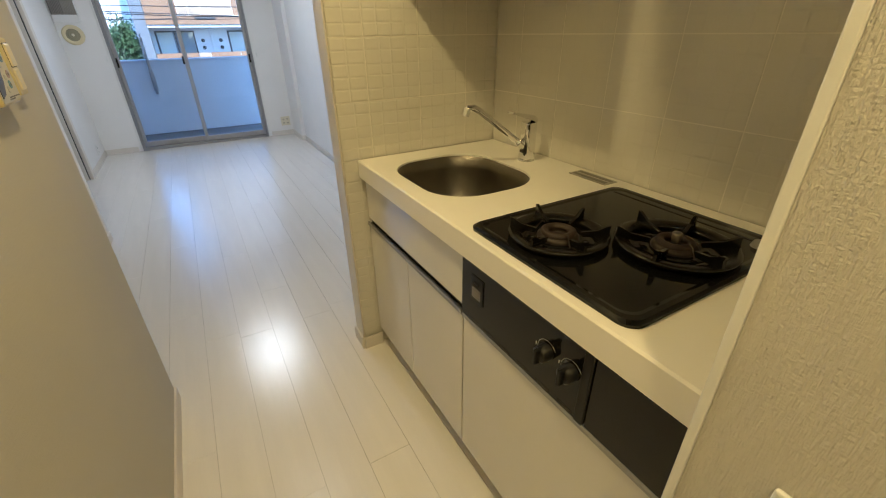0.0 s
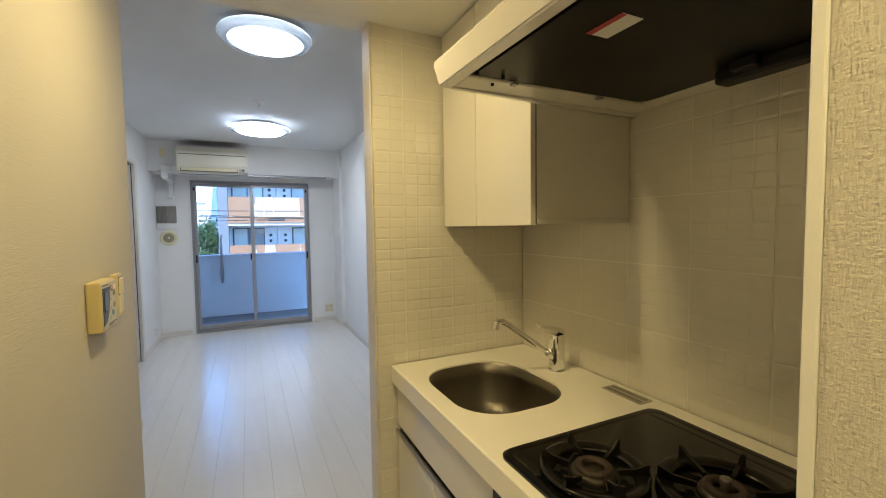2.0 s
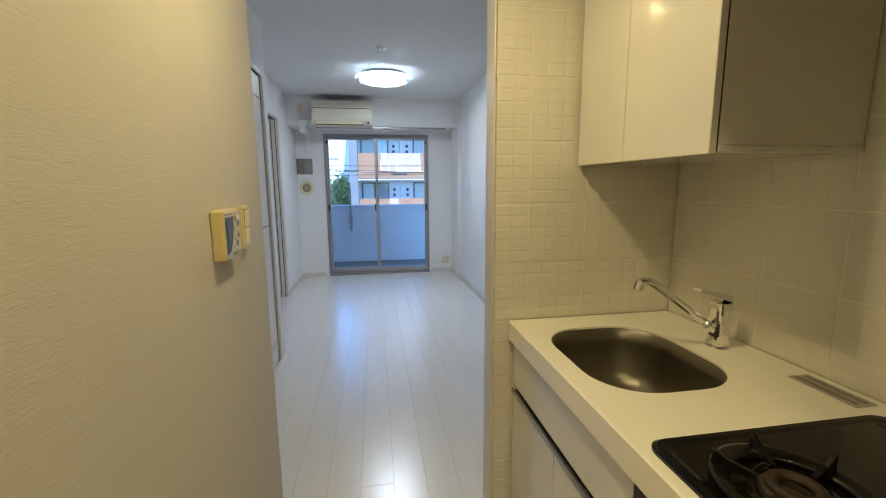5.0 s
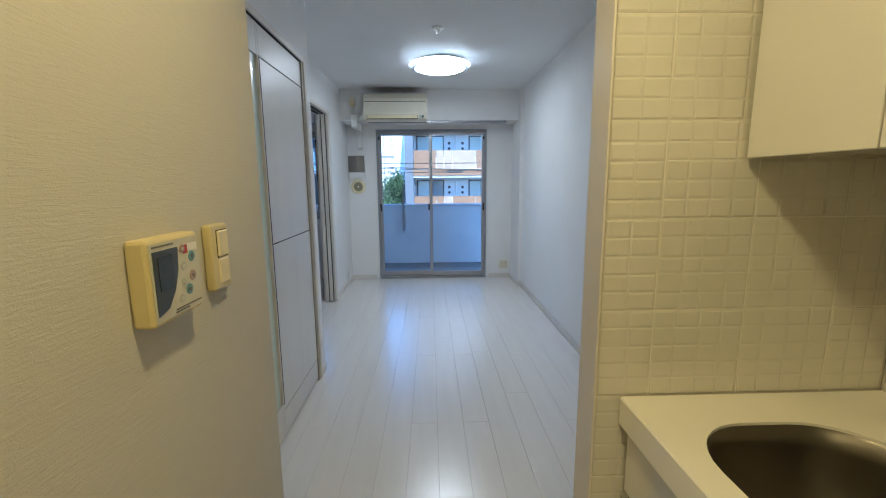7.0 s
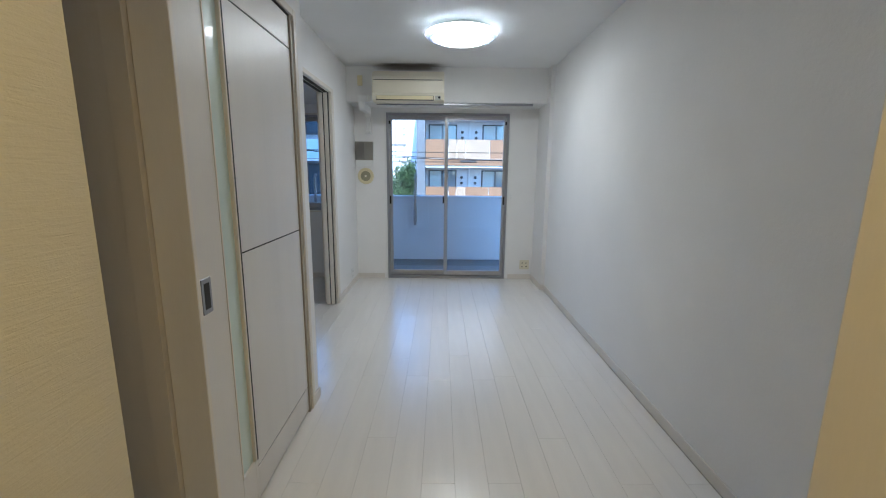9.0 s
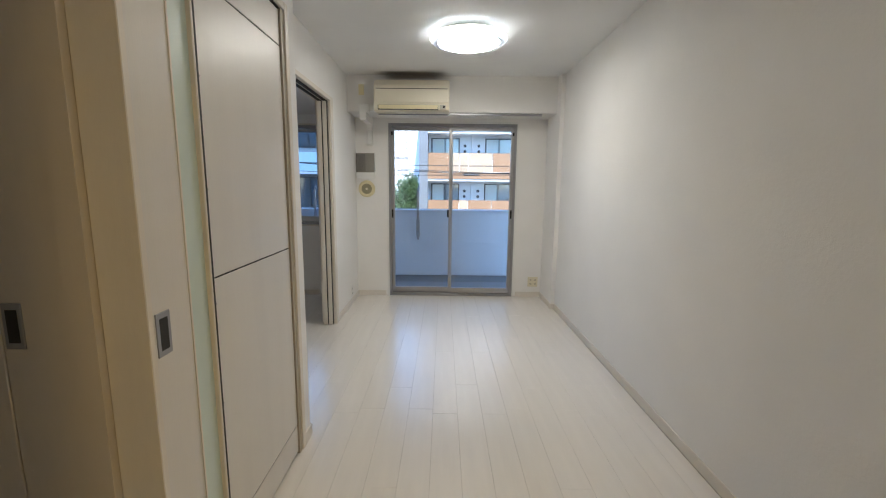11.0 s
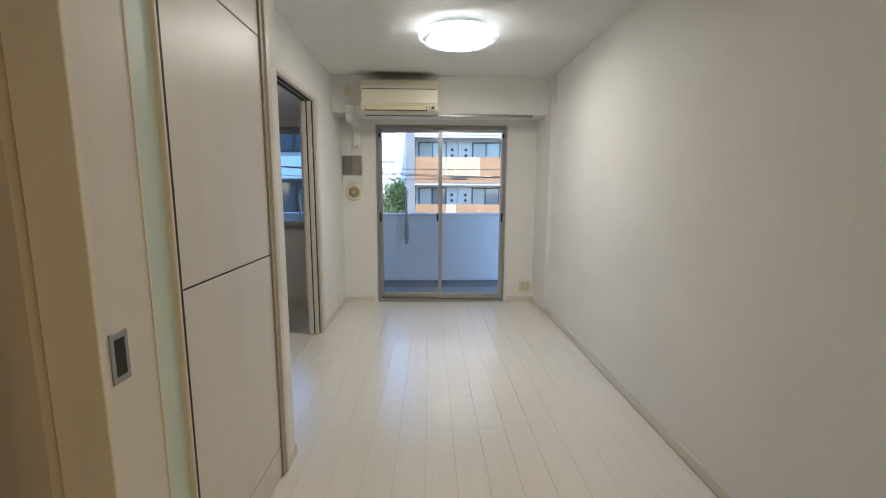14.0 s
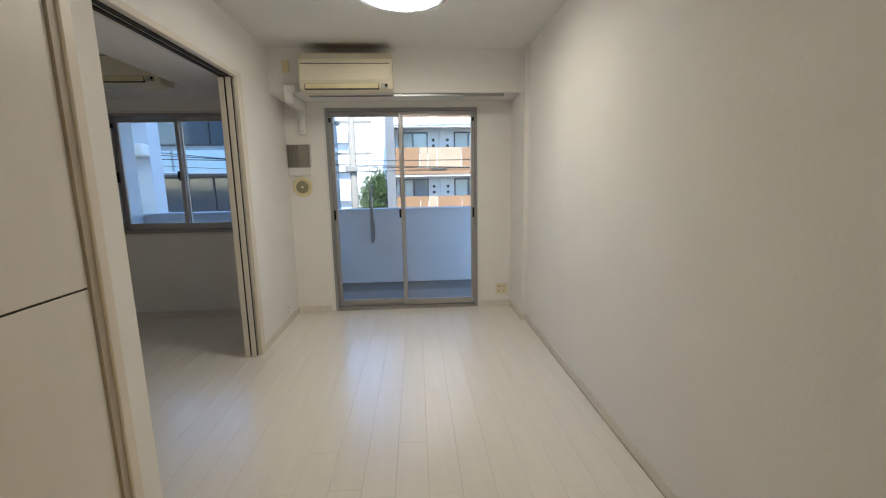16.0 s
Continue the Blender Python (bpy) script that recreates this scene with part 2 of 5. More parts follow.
M_YELLOWED = mat("deep_yellowed_plastic", (0.63, 0.54, 0.26), 0.33, vary=0.06, grain=0.03, dirt=0.1)
M_PANEL_FACE = mat("pale_olive_plastic", (0.56, 0.54, 0.43), 0.4, vary=0.05, grain=0.02)
M_AC = mat("cream_ac_plastic", (0.76, 0.71, 0.57), 0.38, vary=0.04, grain=0.02, dirt=0.05)
M_GREY_PLASTIC = mat("grey_plastic", (0.23, 0.22, 0.205), 0.5, vary=0.08, grain=0.05)
M_VENT = mat("dusty_grey_plastic", (0.36, 0.34, 0.30), 0.5, vary=0.1, grain=0.05)
M_BRASS = mat("beige_detector_plastic", (0.70, 0.62, 0.36), 0.35, vary=0.08)
M_OLIVE = mat("dusty_olive_plastic", (0.34, 0.31, 0.20), 0.5, vary=0.1, grain=0.05)
M_SCREEN = mat("dark_lcd", (0.02, 0.028, 0.03), 0.12, vary=0.2, coat=0.5)
M_NAVY = mat("slate_panel", (0.05, 0.06, 0.075), 0.3, vary=0.1)
M_RED = mat("red_print", (0.42, 0.03, 0.05), 0.4)
M_INK = mat("grey_print", (0.16, 0.15, 0.13), 0.5)
M_BLUE = mat("teal_button", (0.15, 0.29, 0.34), 0.4, vary=0.2, scale=200)
M_PINKB = mat("brown_pink_button", (0.36, 0.27, 0.24), 0.4, vary=0.2, scale=200)
M_GREYB = mat("pale_grey_button", (0.46, 0.46, 0.40), 0.4, vary=0.2, scale=200)
M_PAPER = mat("paper_label", (0.80, 0.79, 0.76), 0.5)
M_GLASS = glass("window_glass", (0.97, 0.99, 1.0))
M_BALCONY = mat("white_parapet_paint", (0.63, 0.68, 0.74), 0.75, vary=0.06, scale=1.6, grain=0.3, grain_scale=90, dirt=0.15)
M_BALC_FLOOR = mat("grey_balcony_sheet", (0.22, 0.24, 0.26), 0.7, vary=0.1, grain=0.2, dirt=0.3)
M_GUTTER = mat("dark_gutter_paint", (0.13, 0.145, 0.16), 0.6, vary=0.12, grain=0.2, dirt=0.3)
M_FACADE = mat("white_facade_tile", (0.74, 0.75, 0.76), 0.6, vary=0.05, scale=0.6, grain=0.1, grain_scale=12, dirt=0.1)
M_BAND = mat("pale_blue_green_panel", (0.60, 0.73, 0.76), 0.5, vary=0.1, scale=0.8, grain=0.1, grain_scale=9, dirt=0.15)
M_PIER = mat("dark_grey_pier_tile", (0.15, 0.16, 0.175), 0.6, vary=0.12, scale=0.8, grain=0.2, grain_scale=9)
M_FACADE_GREY = mat("grey_facade", (0.34, 0.36, 0.38), 0.6, vary=0.08, scale=0.5, grain=0.1, grain_scale=9, dirt=0.15)
M_TAN = mat("tan_balcony_tile", (0.26, 0.145, 0.075), 0.55, vary=0.18, scale=1.0, grain=0.2, grain_scale=14, dirt=0.1)
M_DARK_FRAME = mat("black_window_frame", (0.025, 0.025, 0.027), 0.4)
M_FAR_GLASS = mat("far_window_pane", (0.22, 0.26, 0.28), 0.08, vary=0.3, scale=0.9, spec=0.8, coat=0.5)
M_DARK_PANE = mat("dark_window_pane", (0.045, 0.06, 0.075), 0.08, vary=0.3, scale=0.9, spec=0.6)
M_CURTAIN = mat("pale_curtain", (0.55, 0.60, 0.58), 0.8, vary=0.12, scale=5, stretch=(8, 1, 0.2))
M_ASPHALT = mat("asphalt", (0.05, 0.05, 0.052), 0.85, vary=0.2, scale=0.5, grain=0.4, grain_scale=60)
M_LEAF = mat("leaf_green", (0.06, 0.11, 0.04), 0.5, vary=0.35, scale=3, random_tone=0.3)
M_BARK = mat("bark", (0.13, 0.10, 0.07), 0.85, vary=0.25, scale=9, grain=0.5, grain_scale=40)
M_CABLE = mat("black_cable", (0.02, 0.02, 0.022), 0.6)
M_CONCRETE = mat("pole_concrete", (0.27, 0.25, 0.22), 0.8, vary=0.12, grain=0.2)
M_IVORY = mat("ivory_plastic", (0.74, 0.69, 0.53), 0.35, vary=0.04, grain=0.02)
M_LAMP = glow("lit_lamp_shade", (1.0, 0.905, 0.78), 7.0)
M_LAMP_HALL = glow("lit_lamp_shade_near_kitchen", (1.0, 0.905, 0.78), 0.75)
M_LAMP_RIM = mat("milky_lamp_rim", (0.80, 0.86, 0.92), 0.25, vary=0.02)
M_LAMP_RIM.node_tree.nodes["Principled BSDF"].inputs["Transmission Weight"].default_value = 0.45
M_BULB = glow("downlight_diffuser", (1.0, 0.655, 0.215), 8.0)


# ---- helpers of this scene ----
def link(name, bm, material, parent=None, label="", smooth=False):
    me = bpy.data.meshes.new(name)
    bmesh.ops.recalc_face_normals(bm, faces=bm.faces)
    if smooth:
        for f in bm.faces:
            f.smooth = True
    bm.to_mesh(me)
    bm.free()
    me.materials.append(material)
    ob = new(name, me)
    if parent:
        ob.parent = parent
    if label:
        ob["label"] = label
    return ob


def part(name, bm, material, parent, label="", smooth=False):
    return link(name, bm, material, parent, label, smooth)


def thing(name, label, category, group="", at=(0, 0, 0), rz=0):
    ob = new(name)
    ob.empty_display_size = 0.05
    ob.matrix_world = pose(*at, 0, 0, rz)
    return tagged(ob, label, category, group)


def box(x0, x1, y0, y1, z0, z1, bevel=0.0, seg=2, bm=None):
    made = bm or bmesh.new()
    m = Matrix.Translation(((x0 + x1) / 2, (y0 + y1) / 2, (z0 + z1) / 2)) @ Matrix.Diagonal((abs(x1 - x0), abs(y1 - y0), abs(z1 - z0), 1))
    got = bmesh.ops.create_cube(made, size=1, matrix=m)
    if bevel:
        edges = list({e for v in got["verts"] for e in v.link_edges})
        bmesh.ops.bevel(made, geom=edges, offset=bevel, segments=seg, profile=0.5, affect="EDGES")
    return made


def rod(points, radius, sides=12, bm=None, caps=True):
    """A round bar along a line of points; radius a number or one for each point."""
    made = bm or bmesh.new()
    pts = [Vector(p) for p in points]
    radii = radius if isinstance(radius, (list, tuple)) else [radius] * len(pts)
    rings = []
    for i, p in enumerate(pts):
        d = (pts[min(i + 1, len(pts) - 1)] - pts[max(i - 1, 0)]).normalized()
        side = d.orthogonal().normalized() if i == 0 else (side - d * side.dot(d)).normalized()
        other = d.cross(side)
        rings.append([made.verts.new(p + radii[i] * (math.cos(a) * side + math.sin(a) * other)) for a in [2 * math.pi * k / sides for k in range(sides)]])
    for r, s in zip(rings, rings[1:]):
        for k in range(sides):
            made.faces.new((r[k], r[(k + 1) % sides], s[(k + 1) % sides], s[k]))
    if caps:
        made.faces.new(rings[0][::-1])
        made.faces.new(rings[-1])
    return made


def lathe(profile, sides=32, centre=(0, 0, 0), bm=None):
    """A turned shape round z from (radius, height) pairs."""
    made = bm or bmesh.new()
    c = Vector(centre)
    rings = []
    for r, z in profile:
        if r < 1e-5:
            rings.append([made.verts.new(c + Vector((0, 0, z)))])
        else:
            rings.append([made.verts.new(c + Vector((r * math.cos(a), r * math.sin(a), z))) for a in [2 * math.pi * k / sides for k in range(sides)]])
    for a, b in zip(rings, rings[1:]):
        for k in range(sides):
            j = (k + 1) % sides
            if len(a) == 1 and len(b) > 1:
                made.faces.new((a[0], b[k], b[j]))
            elif len(b) == 1 and len(a) > 1:
                made.faces.new((a[k], a[j], b[0]))
            elif len(a) > 1:
                made.faces.new((a[k], a[j], b[j], b[k]))
    return made


def rounded(x0, x1, y0, y1, r, n=6):
    """The outline of a rectangle with round corners, anticlockwise."""
    out = []
    for cx, cy, a0 in ((x1 - r, y1 - r, 0), (x0 + r, y1 - r, 90), (x0 + r, y0 + r, 180), (x1 - r, y0 + r, 270)):
        for k in range(n + 1):
            a = radians(a0 + 90 * k / n)
            out.append((cx + r * math.cos(a), cy + r * math.sin(a)))
    return out


def prism(outline, lo, hi, axis="z", bm=None, bevel=0.0):
    """An outline in two axes drawn out along the third."""
    made = bm or bmesh.new()
    place = {"z": lambda a, b, h: (a, b, h), "y": lambda a, b, h: (a, h, b), "x": lambda a, b, h: (h, a, b)}[axis]
    low = [made.verts.new(place(a, b, lo)) for a, b in outline]
    high = [made.verts.new(place(a, b, hi)) for a, b in outline]
    n = len(outline)
    f0, f1 = made.faces.new(low[::-1]), made.faces.new(high)
    for k in range(n):
        made.faces.new((low[k], low[(k + 1) % n], high[(k + 1) % n], high[k]))
    if bevel:
        bmesh.ops.bevel(made, geom=list(f1.edges), offset=bevel, segments=2, profile=0.5, affect="EDGES")
    return made


def structure(name, bm, material, label="", category=""):
    ob = link(name, bm, material)
    return tagged(ob, label, category or name.split("_")[0], "", "structure")


def slab(name, material, boxes, label="", bevel=0.0):
    for b in boxes:
        structure(name, box(*b, bevel=bevel), material, label)

# ---- large structure ----
FAR, RIGHT, LEFT, CEIL, LOW = 6.31, 1.294, -0.945, 2.44, 2.10
HALL_L, HALL_R, HALL_END = -0.235, 0.50, 1.60
CLOSET = -0.627

slab("wall_right", M_WALL, [(RIGHT, RIGHT + 0.12, 1.60, FAR + 0.15, 0, 2.7)], "plain white papered wall")
slab("column", M_WALL, [(1.25, RIGHT, 5.81, FAR, 0, CEIL)], "shallow white papered column in the corner")
# window wall with the balcony door and the bedroom window let through
slab("wall_far", M_WALL, [
    (-3.2, -2.60, FAR, FAR + 0.15, -0.1, 2.7), (-1.30, -0.585, FAR, FAR + 0.15, -0.1, 2.7), (0.925, RIGHT, FAR, FAR + 0.15, -0.1, 2.7),
    (-2.60, -1.30, FAR, FAR + 0.15, -0.1, 0.83), (-2.60, -1.30, FAR, FAR + 0.15, 2.00, 2.7), (-0.585, 0.925, FAR, FAR + 0.15, 2.035, 2.7),
    (-0.585, 0.925, FAR, FAR + 0.15, -0.1, -0.004)], "white papered wall with the balcony door")
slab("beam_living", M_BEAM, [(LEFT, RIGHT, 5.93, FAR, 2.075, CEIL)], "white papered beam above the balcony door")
slab("beam_bedroom", M_WALL, [(-3.1, LEFT - 0.13, 5.93, FAR, 2.10, CEIL)], "white papered beam above the bedroom window")
# partition between living room and bedroom, with the wide opening
slab("wall_left", M_WALL, [
    (LEFT - 0.016, LEFT, 5.32, FAR, 0, 2.085), (LEFT - 0.13, LEFT - 0.105, 5.32, FAR, 0, 2.085), (LEFT - 0.13, LEFT, 5.32, FAR, 2.085, CEIL), (LEFT - 0.13, LEFT, 3.48, 5.32, 2.085, CEIL)], "white papered wall beside the wide opening")
# closet block with the sliding door
slab("wall_closet", M_WALL, [
    (CLOSET - 0.10, CLOSET, 3.385, 3.48, 0, CEIL), (LEFT - 0.13, CLOSET - 0.10, 3.42, 3.48, 0, CEIL),
    (CLOSET - 0.10, CLOSET, 2.37, 3.385, 2.085, CEIL), (-2.0, -1.60, 2.37, 2.47, 0, CEIL), (-1.60, CLOSET - 0.10, 2.37, 2.47, 2.085, CEIL)],
    "white papered closet wall")
slab("soffit_bedroom", M_WALL, [(-1.575, LEFT - 0.142, 3.521, 5.929, 2.100, CEIL - 0.001)], "white papered boxed-in soffit along the bedroom opening")
slab("wall_closet_back", M_WALL, [(-3.1, LEFT - 0.13, 3.42, 3.52, 0, CEIL)], "white papered bedroom wall")
slab("wall_bedroom", M_WALL, [(-3.2, -3.1, 2.2, FAR, 0, 2.7)], "white papered bedroom wall")
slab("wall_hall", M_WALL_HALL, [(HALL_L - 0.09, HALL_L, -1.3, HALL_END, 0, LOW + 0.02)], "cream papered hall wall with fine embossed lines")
slab("wall_hall_header", M_WALL, [(-2.0, 0.62, HALL_END - 0.06, HALL_END, LOW, CEIL), (0.62, RIGHT, HALL_END - 0.06, HALL_END, LOW, CEIL)], "white papered header above the hall")
slab("wall_washroom", M_WALL, [(-2.1, -2.0, 1.5, 2.47, 0, CEIL), (-2.0, HALL_L - 0.09, 1.42, 1.52, 0, LOW)], "white papered wall")
slab("wall_kitchen_wing", M_WALL, [(0.505, RIGHT, 1.525, HALL_END, 0, LOW)], "white papered wing wall beside the kitchen")
slab("wall_kitchen_back", M_GROUT, [(1.175, RIGHT, 0.14, 1.525, 0, LOW)], "tiled kitchen back wall")
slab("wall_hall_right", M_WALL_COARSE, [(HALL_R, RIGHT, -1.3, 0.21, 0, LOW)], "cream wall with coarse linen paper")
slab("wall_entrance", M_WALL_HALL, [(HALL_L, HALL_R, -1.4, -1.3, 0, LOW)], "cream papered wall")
slab("ceiling_hall", M_CEIL, [(-0.4, RIGHT, -1.4, HALL_END - 0.06, LOW, LOW + 0.1)], "low cream papered hall ceiling")
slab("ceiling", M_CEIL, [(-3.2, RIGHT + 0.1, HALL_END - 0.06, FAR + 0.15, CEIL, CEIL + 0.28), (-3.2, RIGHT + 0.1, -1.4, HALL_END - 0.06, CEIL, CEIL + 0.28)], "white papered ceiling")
# vertical cream corner strips at both ends of the kitchen bay
slab("trim_wing", M_CASING, [(0.4995, 0.5048, 1.5065, HALL_END + 0.003, 0.0, LOW)], "cream wooden end trim of the wing wall", 0.003)
slab("trim_bay", M_WHITE_PLASTIC, [(0.4975, 0.53, 0.2105, 0.222, 0.0, LOW)], "narrow white corner strip", 0.002)

# floor: a dark joint sheet under separate white boards
floor = structure("floor", box(-3.1, RIGHT, -1.3, FAR, -0.05, -0.0025), M_SUBFLOOR, "glossy white wooden board floor", "floor")


def skirting(name, x0, x1, y0, y1, h=0.06):
    return structure(name, box(x0, x1, y0, y1, -0.002, h, 0.002, 1), M_SKIRT, "cream wooden skirting board", "baseboard")


skirting("baseboard_right", RIGHT - 0.009, RIGHT, HALL_END + 0.004, 5.809)
skirting("baseboard_column", 1.241, 1.25, 5.80, FAR - 0.009)
skirting("baseboard_column_end", 1.25, RIGHT - 0.009, 5.80, 5.81)
skirting("baseboard_far_left", LEFT + 0.009, -0.607, FAR - 0.009, FAR)
skirting("baseboard_far_right", 0.949, 1.241, FAR - 0.009, FAR)
skirting("baseboard_left", LEFT, LEFT + 0.009, 5.345, FAR)
skirting("baseboard_closet", CLOSET, CLOSET + 0.009, 3.387, 3.489)
skirting("baseboard_closet_end", LEFT + 0.01, CLOSET, 3.48, 3.489)
skirting("baseboard_hall", HALL_L, HALL_L + 0.009, -1.3, HALL_END + 0.009)
skirting("baseboard_hall_end", HALL_L - 0.09, HALL_L, HALL_END, HALL_END + 0.009)
skirting("baseboard_hall_right", HALL_R - 0.009, HALL_R, -1.3, 0.21)
skirting("baseboard_bedroom", -3.1, LEFT - 0.14, FAR - 0.009, FAR)
skirting("baseboard_wing", 0.4905, 0.4993, 1.503, HALL_END + 0.010)
skirting("baseboard_wing_front", 0.4995, 0.585, 1.497, 1.506)

# balcony, with an unseen slab added overhead to hold off the sun
slab("balcony_floor", M_BALC_FLOOR, [(-3.4, 2.4, FAR + 0.15, 7.25, -0.25, -0.05)], "grey sheet balcony floor")
slab("balcony_gutter", M_GUTTER, [(-3.4, 2.4, 7.25, 7.9, -0.25, -0.065)], "dark painted balcony gutter")
slab("balcony_parapet", M_BALCONY, [(-3.4, 2.4, 7.75, 7.90, -0.064, 0.925), (-3.4, 2.4, 7.72, 7.93, 0.925, 0.955)], "white painted balcony parapet", 0.006)
slab("balcony_ceiling", M_BALCONY, [(-3.4, 2.4, FAR + 0.15, 7.95, 2.48, 2.72)], "unseen white slab added above the balcony to keep the sun off")
slab("balcony_side_wall", M_BALCONY, [(2.25, 2.4, FAR + 0.15, 7.72, -0.05, 2.48), (-3.4, -3.25, FAR + 0.15, 7.72, -0.05, 2.48)], "white painted balcony side wall")


# ---- windows ----
def sash(name, parent, x0, x1, z0, z1, y, w=0.035, t=0.028, bottom=0.06, lock=None):
    s = thing(name, "silver aluminium sliding sash with clear glass", "window")
    s.parent = parent
    del s["category"]
    part("stile", box(x0, x0 + w, y, y + t, z0, z1, 0.003, 1), M_ALU_WHITE, s)
    part("stile", box(x1 - w, x1, y, y + t, z0, z1, 0.003, 1), M_ALU_WHITE, s)
    part("top_rail", box(x0 + w, x1 - w, y + 0.002, y + t - 0.002, z1 - 0.04, z1, 0.002, 1), M_ALU_WHITE, s)
    part("bottom_rail", box(x0 + w, x1 - w, y + 0.002, y + t - 0.002, z0, z0 + bottom, 0.002, 1), M_ALU_WHITE, s)
    g = part("pane", box(x0 + w, x1 - w, y + t / 2 - 0.002, y + t / 2 + 0.002, z0 + bottom, z1 - 0.04), M_GLASS, s, "clear window glass")
    g.visible_shadow = False
    return s


def sliding_window(name, label, x0, x1, z0, z1, meet, sill):
    w = thing(name, label, "window")
    w["kind"] = "structure"
    f = 0.03
    part("frame_side", box(x0, x0 + f, FAR - 0.012, FAR + 0.10, z0, z1, 0.002, 1), M_ALU, w)
    part("frame_side", box(x1 - f, x1, FAR - 0.012, FAR + 0.10, z0, z1, 0.002, 1), M_ALU, w)
    part("frame_head", box(x0 + f, x1 - f, FAR - 0.012, FAR + 0.10, z1 - f, z1, 0.002, 1), M_ALU, w)
    part("frame_sill", box(x0 + f, x1 - f, FAR - 0.012, FAR + 0.10, z0, z0 + sill, 0.002, 1), M_ALU, w)
    for k in range(2):
        part("rail", box(x0 + f, x1 - f, FAR + 0.030 + 0.036 * k, FAR + 0.033 + 0.036 * k, z0 + sill, z0 + sill + 0.012), M_ALU, w)
    sash("sash", w, x0 + f - 0.004, meet + 0.022, z0 + sill + 0.004, z1 - f - 0.003, FAR + 0.052)
    front = sash("sash", w, meet - 0.022, x1 - f + 0.004, z0 + sill + 0.004, z1 - f - 0.003, FAR + 0.014)
    part("crescent_lock", box(meet - 0.040, meet - 0.020, FAR + 0.004, FAR + 0.03, (z0 + z1) / 2 - 0.06, (z0 + z1) / 2 + 0.03, 0.006), M_BLACK, w, "black crescent lock")
    for xx in (x0 + f - 0.002, x1 - f - 0.018):
        part("pull", box(xx, xx + 0.02, FAR + 0.004, FAR + 0.016, (z0 + z1) / 2 - 0.07, (z0 + z1) / 2 + 0.03, 0.004), M_BLACK, w, "black recessed pull")
        part("stopper", box(xx, xx + 0.02, FAR + 0.002, FAR + 0.018, z1 - 0.13, z1 - 0.09, 0.003), M_BLACK, w, "black sash stopper")
    return w


sliding_window("window_1", "silver aluminium sliding balcony door with two clear panes", -0.565, 0.905, 0.0, 2.015, 0.155, 0.03)
sliding_window("window_2", "silver aluminium sliding bedroom window with two clear panes", -2.58, -1.32, 0.85, 1.98, -1.955, 0.03)


def casing(name, label, m, x0, x1, z0, z1, bottom):
    c = thing(name, label, "trim")
    c["kind"] = "structure"
    t = 0.02
    part("side_board", box(x0 - t, x0, FAR - 0.008, FAR + 0.12, z0, z1 + t, 0.002, 1), m, c)
    part("side_board", box(x1, x1 + t, FAR - 0.008, FAR + 0.12, z0, z1 + t, 0.002, 1), m, c)
    part("head_board", box(x0, x1, FAR - 0.008, FAR + 0.12, z1, z1 + t, 0.002, 1), m, c)
    if bottom:
        part("sill_board", box(x0 - t, x1 + t, FAR - 0.03, FAR + 0.12, z0 - 0.02, z0, 0.003, 1), m, c)


casing("trim_window_1", "slim white painted surround of the balcony door", M_WHITE_PLASTIC, -0.565, 0.905, 0.0, 2.015, False)
casing("trim_window_2", "slim cream wooden casing round the window", M_CASING, -2.58, -1.32, 0.85, 1.98, True)

# ---- wide opening to the bedroom: casing, track and stacked sliding leaves ----
op = thing("trim_opening", "cream wooden casing of the wide bedroom opening", "trim")
op["kind"] = "structure"
part("far_jamb", box(LEFT - 0.016, LEFT + 0.012, 5.245, 5.319, 0, 2.085, 0.003, 1), M_CASING, op)
part("far_jamb", box(LEFT - 0.14, LEFT - 0.105, 5.285, 5.319, 0, 2.085, 0.003, 1), M_CASING, op)
part("near_jamb", box(LEFT - 0.14, LEFT + 0.008, 3.49, 3.525, 0, 2.085, 0.003, 1), M_CASING, op)
part("head", box(LEFT - 0.14, LEFT + 0.012, 3.525, 5.245, 2.05, 2.085, 0.003, 1), M_CASING, op)
for k, xx in enumerate((LEFT - 0.035, LEFT - 0.082)):
    part("ceiling_track", box(xx - 0.012, xx + 0.012, 3.53, 5.28, 2.040, 2.0495), M_GROOVE, op, "dark sliding track")


def leaf(x):
    d = thing("sliding_leaf", "pale sliding door leaf pushed back to the end of its track", "sliding door", "bedroom door leaves")
    part("panel", box(x - 0.014, x + 0.014, 5.215, 6.10, 0.006, 2.038, 0.002, 1), M_DOOR, d)
    part("edge_strip", box(x - 0.018, x + 0.018, 5.200, 5.215, 0.006, 2.038, 0.002, 1), M_CASING, d)
    part("edge_seal", box(x + 0.0185, x + 0.0235, 5.203, 5.215, 0.01, 2.03), M_GROOVE, d, "dark edge seal")
    part("hanger", box(x - 0.01, x + 0.01, 5.23, 5.28, 2.03, 2.0405), M_ALU, d)


for xx in (LEFT - 0.035, LEFT - 0.082):
    leaf(xx)

# ---- closet sliding door with grooves and a frosted strip ----
cd = thing("closet_door", "pale sliding door with thin black grooves and a frosted glass strip, closed", "sliding door")
DX = CLOSET - 0.006
panel = part("stile", box(DX - 0.03, DX, 2.403, 2.565, 0.012, 2.045, 0.002, 1), M_DOOR, cd)
part("glass_strip", box(DX - 0.02, DX - 0.010, 2.565, 2.668, 0.19, 1.90), M_FROST, cd, "frosted greenish glass strip")
part("rail", box(DX - 0.03, DX, 2.565, 2.668, 0.012, 0.19, 0.002, 1), M_DOOR, cd)
